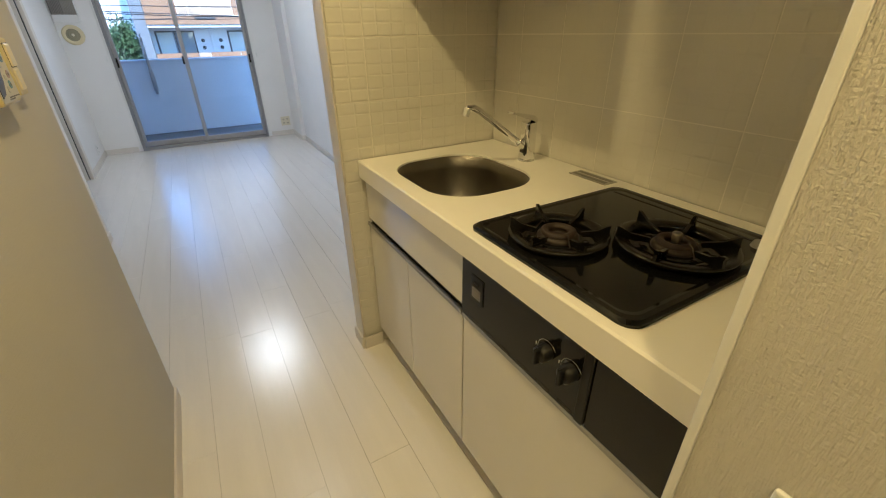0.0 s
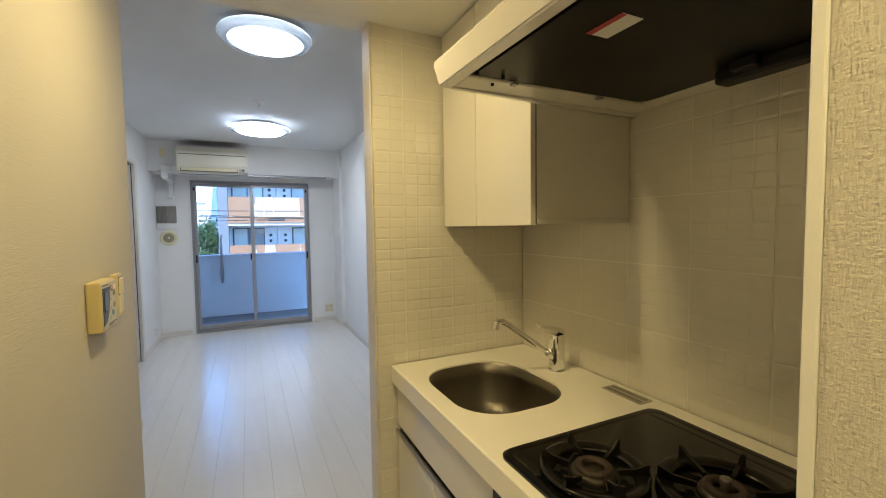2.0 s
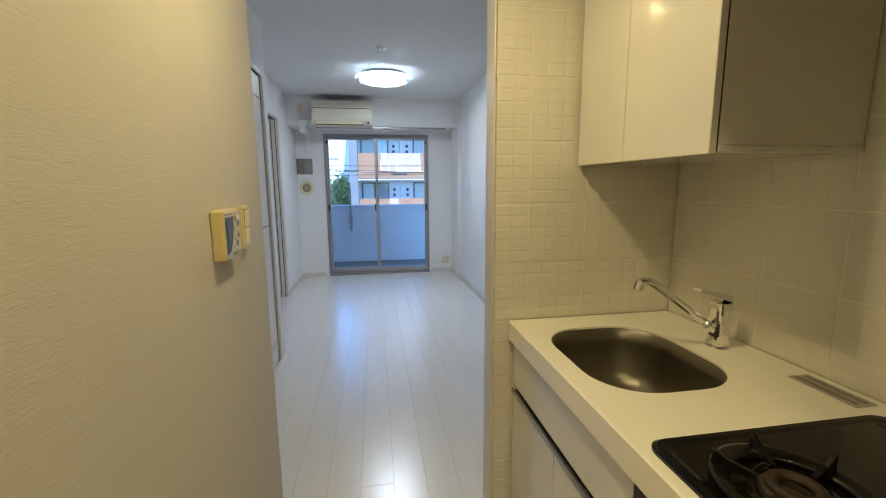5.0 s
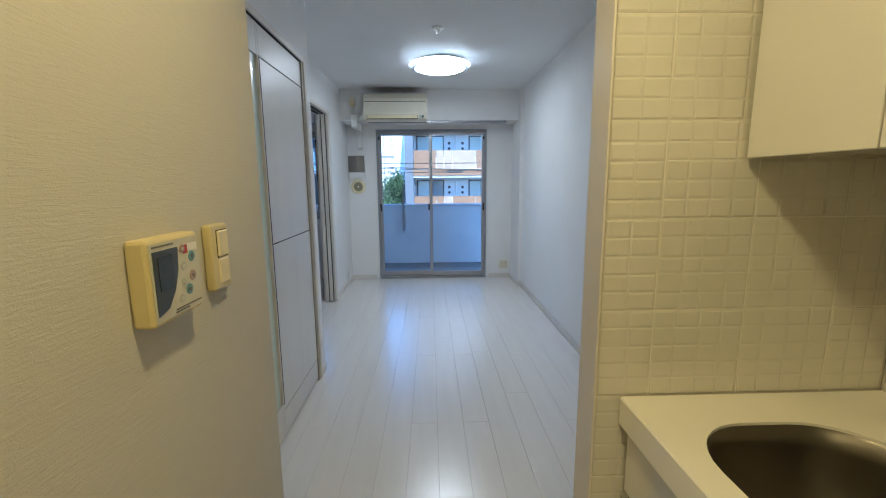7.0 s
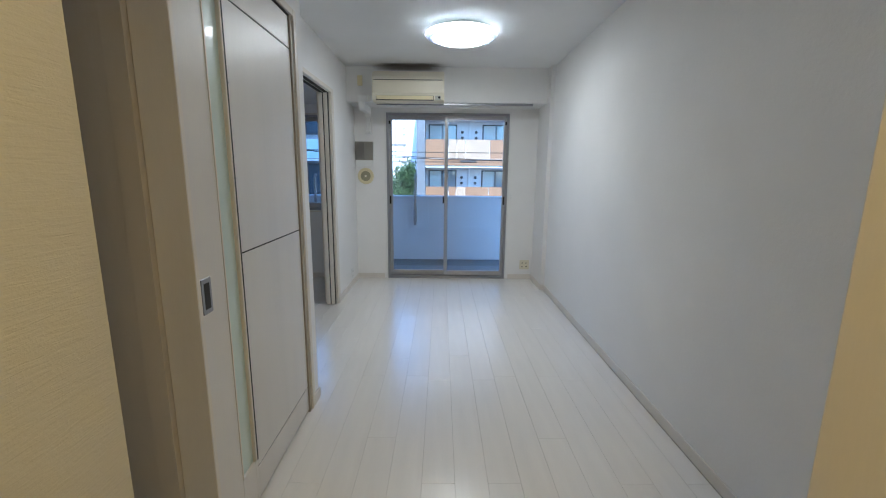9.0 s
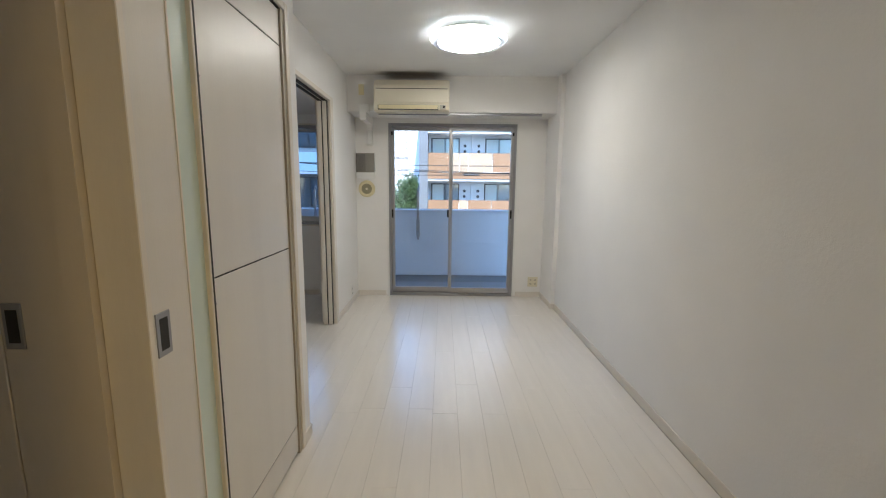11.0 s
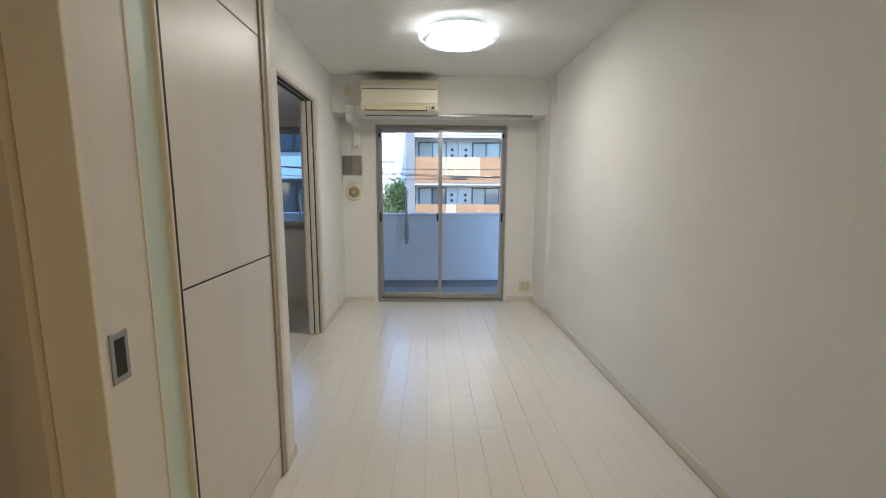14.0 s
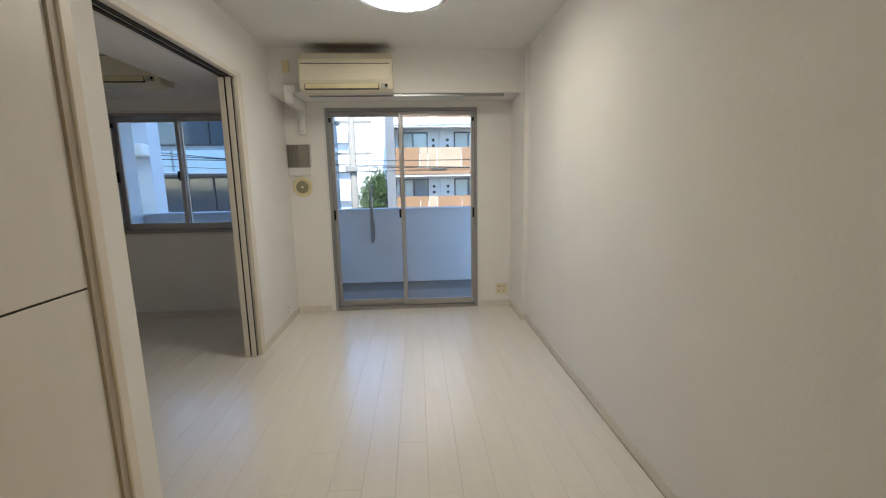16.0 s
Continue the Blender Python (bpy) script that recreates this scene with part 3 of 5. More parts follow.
part("rail", box(DX - 0.03, DX, 2.565, 2.668, 1.90, 2.045, 0.002, 1), M_DOOR, cd)
part("metal_bead", box(DX - 0.026, DX + 0.004, 2.668, 2.690, 0.19, 1.90, 0.002, 1), M_CASING, cd)
part("bead_groove", box(DX - 0.010, DX + 0.0046, 2.6765, 2.6850, 0.19, 1.90), M_GROOVE, cd, "dark groove")
part("bead", box(DX - 0.012, DX + 0.003, 2.562, 2.569, 0.19, 1.90, 0.001, 1), M_CASING, cd)
zs = [0.012, 0.150, 1.028, 1.898, 2.045]
for a, b in zip(zs, zs[1:]):
    part("panel", box(DX - 0.03, DX, 2.690, 3.315, a + 0.0031, b - 0.0031, 0.0012, 1), M_DOOR, cd)
    if b < 2:
        part("groove", box(DX - 0.03, DX - 0.003, 2.690, 3.315, b - 0.0030, b + 0.0030), M_GROOVE, cd, "thin black groove")
for a, b in ((0.012, 0.19), (1.90, 2.045)):
    part("panel", box(DX - 0.03, DX, 2.668, 2.690, a, b, 0.0012, 1), M_DOOR, cd)
for zz in (0.35, 0.62, 0.95, 1.30, 1.62):
    part("screw", lathe([(0, 0.0012), (0.003, 0.001), (0.003, 0)], 8), M_GREY_PLASTIC, cd).matrix_local = pose(DX + 0.004, 2.686, zz, 0, 90, 0)
pl = part("pull_plate", box(DX - 0.002, DX + 0.003, 2.422, 2.474, 0.885, 0.998, 0.001, 1), M_ALU, cd, "silver recessed pull")
part("pull_recess", box(DX - 0.001, DX + 0.0036, 2.433, 2.463, 0.900, 0.983), M_GROOVE, pl, "dark recess")
fr = thing("trim_closet_door", "cream casing with a brown-grey edge round the closet door", "trim")
fr["kind"] = "structure"
part("near_jamb", box(CLOSET - 0.10, -0.619, 2.380, 2.400, 0, 2.085, 0.002, 1), M_CASING, fr)
part("far_jamb", box(CLOSET - 0.10, CLOSET + 0.010, 3.345, 3.385, 0, 2.085, 0.003, 1), M_CASING, fr)
part("far_edge", box(CLOSET - 0.04, CLOSET + 0.002, 3.317, 3.345, 0, 2.05), M_CASING_EDGE, fr, "brown-grey seal edge")
part("head", box(CLOSET - 0.10, CLOSET + 0.010, 2.385, 3.345, 2.05, 2.085, 0.003, 1), M_CASING, fr)
part("head_edge", box(CLOSET - 0.04, CLOSET + 0.002, 2.385, 3.317, 2.0455, 2.0495), M_GROOVE, fr, "dark gap")
part("closet_back", box(CLOSET - 0.10, CLOSET - 0.09, 2.385, 3.345, 0, 2.05), M_DOOR, fr)

# ---- washroom sliding door on the wall that faces the entrance ----
wd = thing("washroom_door", "wooden sliding door, closed, with the passage's shade put into its colour", "sliding door")
WY = 2.372
# panels and casing are coloured darker to stand in for the passage's shade
part("panel", box(-0.955, -0.790, WY - 0.002, WY + 0.03, 0.01, 2.045, 0.002, 1), M_DOOR_SHADED, wd)
part("panel", box(-1.58, -0.959, WY - 0.002, WY + 0.03, 0.01, 2.045, 0.002, 1), M_DOOR_SHADED, wd)
pl = part("pull_plate", box(-0.945, -0.900, WY - 0.006, WY - 0.001, 0.93, 1.04, 0.001, 1), M_ALU, wd, "silver recessed pull")
part("pull_recess", box(-0.936, -0.909, WY - 0.0066, WY - 0.002, 0.945, 1.025), M_GROOVE, pl, "dark recess")
fr = thing("trim_washroom_door", "wooden casing round the washroom door, passage shade put into its colour", "trim")
fr["kind"] = "structure"
part("jamb", box(-0.790, CLOSET - 0.101, WY - 0.012, WY + 0.04, 0, 2.085, 0.001, 1), M_DOOR_SHADED, fr)
part("jamb", box(-1.615, -1.58, WY - 0.012, WY + 0.04, 0, 2.085, 0.003, 1), M_DOOR_SHADED, fr)
part("head", box(-1.58, -0.790, WY - 0.012, WY + 0.04, 2.05, 2.085, 0.003, 1), M_DOOR_SHADED, fr)


# ---- kitchen ----
K0, K1 = 0.226, 1.508  # the bay along the wall
CF, CB = 0.560, 1.163  # worktop front and back
SINK = (0.618, 0.980, 0.972, 1.398)  # cut-out of the bowl


def build_worktop():
    ob = thing("worktop", "cream-white solid surface worktop with a cut-out for the sink", "worktop")
    outer = [(CF, K0), (CB, K0), (CB, K1), (CF, K1)]
    hole = rounded(*SINK, 0.135, 8)
    bm = bmesh.new()
    z0, z1, r = 0.786, 0.85, 0.004
    # top round the hole: each point of the cut-out is joined to one on the outer edge
    vh = [bm.verts.new((x, y, z1)) for x, y in hole]
    edge = []
    for g, (ex, ey) in enumerate(((CB, K1), (CF + r, K1), (CF + r, K0), (CB, K0))):
        for k in range(9):
            x, y = hole[9 * g + k]
            first = (ex, y) if g % 2 == 0 else (x, ey)
            second = (x, ey) if g % 2 == 0 else (ex, y)
            edge.append(bm.verts.new((*((ex, ey) if k == 4 else first if k < 4 else second), z1)))
    for k in range(len(vh)):
        j = (k + 1) % len(vh)
        bm.faces.new((vh[k], vh[j], edge[j], edge[k]))
    vl = [bm.verts.new((x, y, z0)) for x, y in hole]
    for k in range(len(vh)):
        j = (k + 1) % len(vh)
        bm.faces.new((vh[k], vh[j], vl[j], vl[k]))
    f = [bm.verts.new((CF, y, z)) for y in (K0, K1) for z in (z1 - r, z0)]
    bm.faces.new([edge[9 * 2 + 4]] + [edge[k] for k in range(21, 12, -1)] + [f[2], f[0]])
    bm.faces.new((f[0], f[2], f[3], f[1]))
    b = [bm.verts.new((CB, y, z0)) for y in (K0, K1)]
    bm.faces.new([f[3], b[1]] + [edge[k] for k in range(4, 14)] + [f[2]])
    bm.faces.new([f[1], f[0]] + [edge[k] for k in range(22, 32)] + [b[0]])
    part("slab", bm, M_COUNTER, ob)
    vent = part("vent_plate", box(1.085, 1.140, 0.848, 0.992, 0.850, 0.8525, 0.001, 1), M_STEEL, ob, "slim steel vent strip")
    for k in range(2):
        part("slot", box(1.093 + 0.024 * k, 1.108 + 0.024 * k, 0.856, 0.984, 0.8526, 0.8532), M_GREY_PLASTIC, vent, "dark slot")
    return ob


build_worktop()


def build_sink():
    ob = thing("sink", "brushed steel sink bowl with rounded corners", "sink")
    bm = bmesh.new()
    rings = []
    for inset, z in ((0.004, 0.846), (-0.004, 0.842), (-0.008, 0.80), (-0.018, 0.70), (-0.045, 0.665), (-0.11, 0.66)):
        o = rounded(SINK[0] - inset, SINK[1] + inset, SINK[2] - inset, SINK[3] + inset, max(0.03, 0.135 + inset), 8)
        rings.append([bm.verts.new((x, y, z)) for x, y in o])
    n = len(rings[0])
    for a, b in zip(rings, rings[1:]):
        for k in range(n):
            bm.faces.new((a[k], a[(k + 1) % n], b[(k + 1) % n], b[k]))
    bm.faces.new(rings[-1])
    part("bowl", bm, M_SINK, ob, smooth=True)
    part("drain_cover", lathe([(0, 0.012), (0.045, 0.011), (0.055, 0.007), (0.058, 0.0)], 32, (0.80, 1.22, 0.661)), M_STEEL, ob, smooth=True)
    part("drain_ring", lathe([(0.058, 0.004), (0.068, 0.003), (0.070, 0.0)], 32, (0.80, 1.22, 0.661)), M_CHROME, ob, smooth=True)
    part("drain_knob", lathe([(0, 0.022), (0.008, 0.02), (0.010, 0.012)], 16, (0.80, 1.22, 0.661)), M_CHROME, ob, smooth=True)


build_sink()


def build_faucet():
    ob = thing("faucet", "chrome single-lever kitchen tap with a slanting spout", "tap", at=(1.074, 1.188, 0.85))
    part("base", lathe([(0, 0.006), (0.028, 0.006), (0.030, 0.0)], 28), M_CHROME, ob, smooth=True)
    part("body", prism(rounded(-0.024, 0.024, -0.024, 0.024, 0.014, 5), 0.006, 0.130, bevel=0.003), M_CHROME, ob)
    lever = prism([(-0.086, 0.166), (-0.083, 0.172), (0.012, 0.153), (0.026, 0.140), (0.025, 0.128), (-0.02, 0.146)], -0.017, 0.017, "y")
    bmesh.ops.bevel(lever, geom=lever.edges[:], offset=0.003, segments=2, affect="EDGES")
    part("lever", lever, M_CHROME, ob)
    part("spout", rod([(-0.018, 0.002, 0.052), (-0.07, 0.008, 0.090), (-0.14, 0.017, 0.143), (-0.190, 0.024, 0.180), (-0.212, 0.027, 0.192), (-0.230, 0.029, 0.191), (-0.240, 0.030, 0.181)], [0.011, 0.0105, 0.0105, 0.0105, 0.011, 0.012, 0.012], 14), M_CHROME, ob, smooth=True)
    part("aerator", rod([(-0.234, 0.0295, 0.193), (-0.242, 0.030, 0.169)], 0.0135, 16), M_CHROME, ob)
    part("collar", rod([(-0.016, 0.002, 0.050), (-0.036, 0.004, 0.065)], 0.0145, 16), M_CHROME, ob)


build_faucet()


def build_hob():
    ob = thing("gas_hob", "black enamelled two-burner gas hob let into the worktop", "gas hob")
    x0, x1, y0, y1 = 0.583, 1.094, 0.364, 0.816
    bm = bmesh.new()
    rings = []
    for inset, z in ((0.0, 0.8503), (0.0, 0.856), (0.006, 0.8605), (0.016, 0.8605), (0.024, 0.8585)):
        rings.append([bm.verts.new((x, y, z)) for x, y in rounded(x0 + inset, x1 - inset, y0 + inset, y1 - inset, 0.03, 6)])
    n = len(rings[0])
    for a, b in zip(rings, rings[1:]):
        for k in range(n):
            bm.faces.new((a[k], a[(k + 1) % n], b[(k + 1) % n], b[k]))
    bm.faces.new(rings[-1])
    part("top_plate", bm, M_BLACK_GLASS, ob, smooth=False)
    part("rear_strip", box(1.046, 1.049, y0 + 0.03, y1 - 0.03, 0.8586, 0.8598), M_BLACK, ob)
    for cx, cy, r, pin in ((0.711, 0.655, 0.106, True), (0.878, 0.494, 0.117, False)):
        z = 0.8586
        part("drip_pan", lathe([(0.066, 0.0015), (0.060, 0.003), (0.050, 0.001), (0.0, 0.001)], 40, (cx, cy, z)), M_BLACK_GLASS, ob, smooth=True)
        b = part("burner", lathe([(0.045, 0.0), (0.045, 0.006), (0.040, 0.011), (0.028, 0.012), (0.026, 0.006), (0.012, 0.006), (0.010, 0.010), (0, 0.010)], 40, (cx, cy, z)), M_BURNER, ob, "sooty round gas burner", smooth=True)
        part("burner_cap", lathe([(0.037, 0.011), (0.037, 0.018), (0.031, 0.021), (0.023, 0.019), (0.021, 0.012)], 40, (cx, cy, z)), M_RUST, b, "brown rusty burner ring", smooth=True)
        if not pin:
            part("sensor", lathe([(0, 0.034), (0.009, 0.034), (0.0105, 0.031), (0.008, 0.008)], 20, (cx, cy, z)), M_SINK, b, "round steel pan sensor", smooth=True)
        # dished ring with six pointed fins that rise outwards
        tr = part("trivet", lathe([(r - 0.004, 0.003), (r + 0.001, 0.010), (r + 0.001, 0.014), (r - 0.005, 0.016), (r * 0.86, 0.0145), (r * 0.76, 0.010), (r * 0.735, 0.006), (r * 0.75, 0.003)], 56, (cx, cy, z)), M_ENAMEL, ob, "black enamelled pan support", smooth=True)
        for k in range(6):
            bm = prism([(0.050, 0.007), (0.046, 0.017), (0.052, 0.019), (r * 0.74, 0.024), (r - 0.008, 0.037), (r - 0.001, 0.038), (r - 0.004, 0.028), (r - 0.001, 0.014), (r - 0.020, 0.011)], -0.0038, 0.0038, "y")
            bmesh.ops.bevel(bm, geom=bm.edges[:], offset=0.0009, segments=1, affect="EDGES")
            part("fin", bm, M_ENAMEL, tr).matrix_local = pose(cx, cy, z, 0, 0, 15 + 60 * k)
        for a in ((100, 250) if pin else (250,)):
            ca, sa = math.cos(radians(a)), math.sin(radians(a))
            part("igniter", rod([(cx + 0.060 * ca, cy + 0.060 * sa, z + 0.001), (cx + 0.047 * ca, cy + 0.047 * sa, z + 0.022), (cx + 0.038 * ca, cy + 0.038 * sa, z + 0.025)], 0.0015, 8), M_BURNER, ob, "thin steel electrode")
    part("pipe_boss", lathe([(0, 0.012), (0.014, 0.011), (0.018, 0.0)], 20, (1.03, 0.405, 0.8586)), M_GREY_PLASTIC, ob, smooth=True)


build_hob()


def build_grill():
    ob = thing("fish_grill", "black built-in fish grill with two ignition knobs", "grill")
    fx = CF + 0.007
    part("carcass", box(fx + 0.025, 1.10, 0.405, 0.812, 0.62, 0.786), M_BLACK, ob)
    part("front_panel", box(fx, fx + 0.024, 0.405, 0.815, 0.612, 0.7855, 0.003, 1), M_BLACK_GLASS, ob)
    part("top_gap", box(fx - 0.0006, fx + 0.004, 0.409, 0.811, 0.7755, 0.7785), M_GROOVE, ob, "dark joint")
    part("end_cap", box(fx - 0.002, fx, 0.4055, 0.424, 0.614, 0.7845, 0.0008, 1), M_BLACK, ob)
    bd = part("badge", box(fx - 0.003, fx, 0.722, 0.772, 0.682, 0.752, 0.0012, 1), M_BLACK, ob, "raised black cover")
    part("badge_print", box(fx - 0.0036, fx - 0.003, 0.730, 0.764, 0.694, 0.722), M_GREY_PLASTIC, bd, "grey printed field")
    for k in range(3):
        part("print_line", box(fx - 0.0041, fx - 0.0036, 0.732, 0.762, 0.698 + 0.008 * k, 0.7005 + 0.008 * k), M_INK, ob, "unreadable print")
    part("grip", box(fx - 0.009, fx - 0.003, 0.735, 0.760, 0.7310, 0.7380, 0.002, 1), M_BLACK, ob)
    for k in range(6):
        part("air_slot", box(fx - 0.0008, fx + 0.002, 0.430 + 0.062 * k, 0.470 + 0.062 * k, 0.619, 0.625), M_GROOVE, ob, "dark air slot")
    for cy in (0.510, 0.447):
        kn = part("knob", lathe([(0, 0.024), (0.012, 0.024), (0.0165, 0.021), (0.018, 0.0)], 24), M_BLACK, ob, "round black knob", smooth=True)
        kn.matrix_local = pose(fx, cy, 0.712, 0, -90, 0)
        part("grip_bar", box(-0.017, 0.017, -0.0045, 0.0045, 0.010, 0.034, 0.002, 1), M_BLACK, kn)
        ring = bmesh.new()
        n = 12
        for w in range(n):
            a0, a1 = radians(-60 + 170 * w / n), radians(-60 + 170 * (w + 1) / n)
            ring.faces.new([ring.verts.new((q * math.cos(a), q * math.sin(a), 0.0008)) for q, a in ((0.0245, a0), (0.0255, a0), (0.0255, a1), (0.0245, a1))])
        part("dial_arc", ring, M_GREYB, kn, "pale curved dial marking")
        part("tick", box(-0.004, 0.004, 0.029, 0.031, 0.0002, 0.0008), M_GREYB, kn, "pale dial mark")
    part("side_filler", box(fx + 0.004, fx + 0.03, K0 + 0.002, 0.402, 0.612, 0.786), M_BLACK_GLASS, ob, "plain black filler panel")


build_grill()


def base_unit(y0, y1, split, drawer):
    ob = thing("base_cabinet", "white gloss kitchen base cabinet with a slim aluminium handle rail", "cabinet", "kitchen base cabinets")
    fx = CF + 0.018
    part("carcass", box(fx + 0.022, 1.15, y0, y1, 0.095, 0.612 if not drawer else 0.655), M_CABINET, ob)
    edges = [y0] + split + [y1]
    for a, b in zip(edges, edges[1:]):
        d = part("door", box(fx, fx + 0.019, a + 0.0015, b - 0.0015, 0.095, 0.592, 0.0015, 1), M_CABINET, ob)
    rail = part("handle_rail", box(fx - 0.006, fx + 0.012, y0 + 0.001, y1 - 0.001, 0.594, 0.600, 0.001, 1), M_ALU, ob, "slim aluminium handle rail")
    part("handle_lip", box(fx - 0.006, fx - 0.002, y0 + 0.001, y1 - 0.001, 0.6002, 0.609, 0.001, 1), M_ALU, rail)
    part("handle_shadow_gap", box(fx + 0.012, fx + 0.02, y0 + 0.001, y1 - 0.001, 0.593, 0.622), M_GROOVE, ob, "dark finger gap")
    if drawer:
        part("drawer_front", box(fx, fx + 0.019, y0 + 0.0015, y1 - 0.0015, 0.624, 0.784, 0.0015, 1), M_CABINET, ob)
    part("kick_board", box(fx + 0.055, fx + 0.07, y0, y1, 0.0, 0.094), M_KICK, ob, "grey-brown kick board")


base_unit(0.826, 1.502, [1.165], True)
base_unit(0.230, 0.822, [], False)


def build_wall_cabinet():
    ob = thing("wall_cabinet", "white gloss two-door wall cabinet with a beige side panel", "cabinet")
    part("carcass", box(0.806, CB, 0.975, K1 - 0.002, 1.372, LOW - 0.002), M_CABINET, ob)
    part("door", box(0.787, 0.805, 1.258, K1 - 0.003, 1.368, LOW - 0.006, 0.0015, 1), M_CABINET, ob)
    part("door", box(0.787, 0.805, 0.960, 1.255, 1.368, LOW - 0.006, 0.0015, 1), M_CABINET, ob)
    part("side_panel", box(0.808, CB, 0.960, 0.9745, 1.385, LOW - 0.002, 0.001, 1), M_CAB_SIDE, ob, "satin beige side panel")
    part("door_gap", box(0.8052, 0.8078, 0.9606, 0.9742, 1.372, LOW - 0.006), M_GROOVE, ob, "dark gap behind the door")
    part("bottom_edge", box(0.808, CB, 0.956, 0.9748, 1.372, 1.3845, 0.001, 1), M_CAB_SIDE, ob)


build_wall_cabinet()


def build_hood():
    ob = thing("range_hood", "shallow white range hood with a black filter plate", "range hood")
    y0, y1 = 0.232, 0.953
    # white shell: slanting front lip, open underneath
    lip = prism([(0.513, 1.700), (0.497, 1.752), (0.502, 1.758), (0.535, 1.768), (0.560, 1.768), (0.545, 1.700)], y0, y1, "y")
    bmesh.ops.bevel(lip, geom=lip.edges[:], offset=0.004, segments=2, affect="EDGES")
    part("front_lip", lip, M_CABINET, ob, "white gloss front lip")
    part("top_plate", box(0.545, CB, y0, y1, 1.758, 1.770), M_CABINET, ob)
    side = [(0.545, 1.700), (0.545, 1.758), (CB, 1.758), (CB, 1.692), (1.00, 1.690), (0.80, 1.694)]
    part("side_plate", prism(side, y1 - 0.012, y1, "y"), M_CABINET, ob)
    part("side_plate", prism(side, y0, y0 + 0.012, "y"), M_CABINET, ob)
    part("inner_rim", box(0.545, CB - 0.001, y1 - 0.085, y1 - 0.0125, 1.702, 1.712, 0.003, 1), M_CAB_SIDE, ob, "beige inner rim")
    part("back_rim", box(CB - 0.06, CB - 0.001, y0 + 0.0125, y1 - 0.0855, 1.702, 1.712, 0.003, 1), M_CAB_SIDE, ob, "beige inner rim")
    fp = part("filter_plate", prism(rounded(0.558, 1.098, y0 + 0.02, y1 - 0.09, 0.03), 1.706, 1.716), M_BLACK_MATT, ob, "black enamelled filter plate")
    part("plate_gap", box(0.546, 0.5575, y0 + 0.02, y1 - 0.0855, 1.716, 1.74), M_GROOVE, ob)
    part("label", box(0.643, 0.690, 0.532, 0.608, 1.7045, 1.7058), M_PAPER, fp, "white caution label")
    part("label_band", box(0.639, 0.652, 0.532, 0.608, 1.7040, 1.7044), M_RED, fp, "red label band")
    h = part("latch", box(1.040, 1.088, 0.26, 0.632, 1.674, 1.7055, 0.006), M_BLACK, fp, "black plate latch")
    part("latch_knob", box(1.012, 1.0395, 0.535, 0.585, 1.682, 1.7055, 0.004), M_BLACK, h)
    for yy in (0.84, 0.885):
        part("stud", lathe([(0, -0.010), (0.004, -0.009), (0.004, 0)], 10, (0.62, yy, 1.7055)), M_BLACK, ob)
    for xx in (0.66, 0.93):
        part("clip", box(xx, xx + 0.016, y1 - 0.096, y1 - 0.080, 1.697, 1.7018, 0.001, 1), M_ALU, ob, "small bright clip")
    part("duct_box", prism([(0.62, 1.770), (CB, 1.770), (CB, LOW - 0.001), (0.80, LOW - 0.001), (0.80, 1.90)], y0, y1 - 0.002, "y"), M_CABINET, ob)


build_hood()

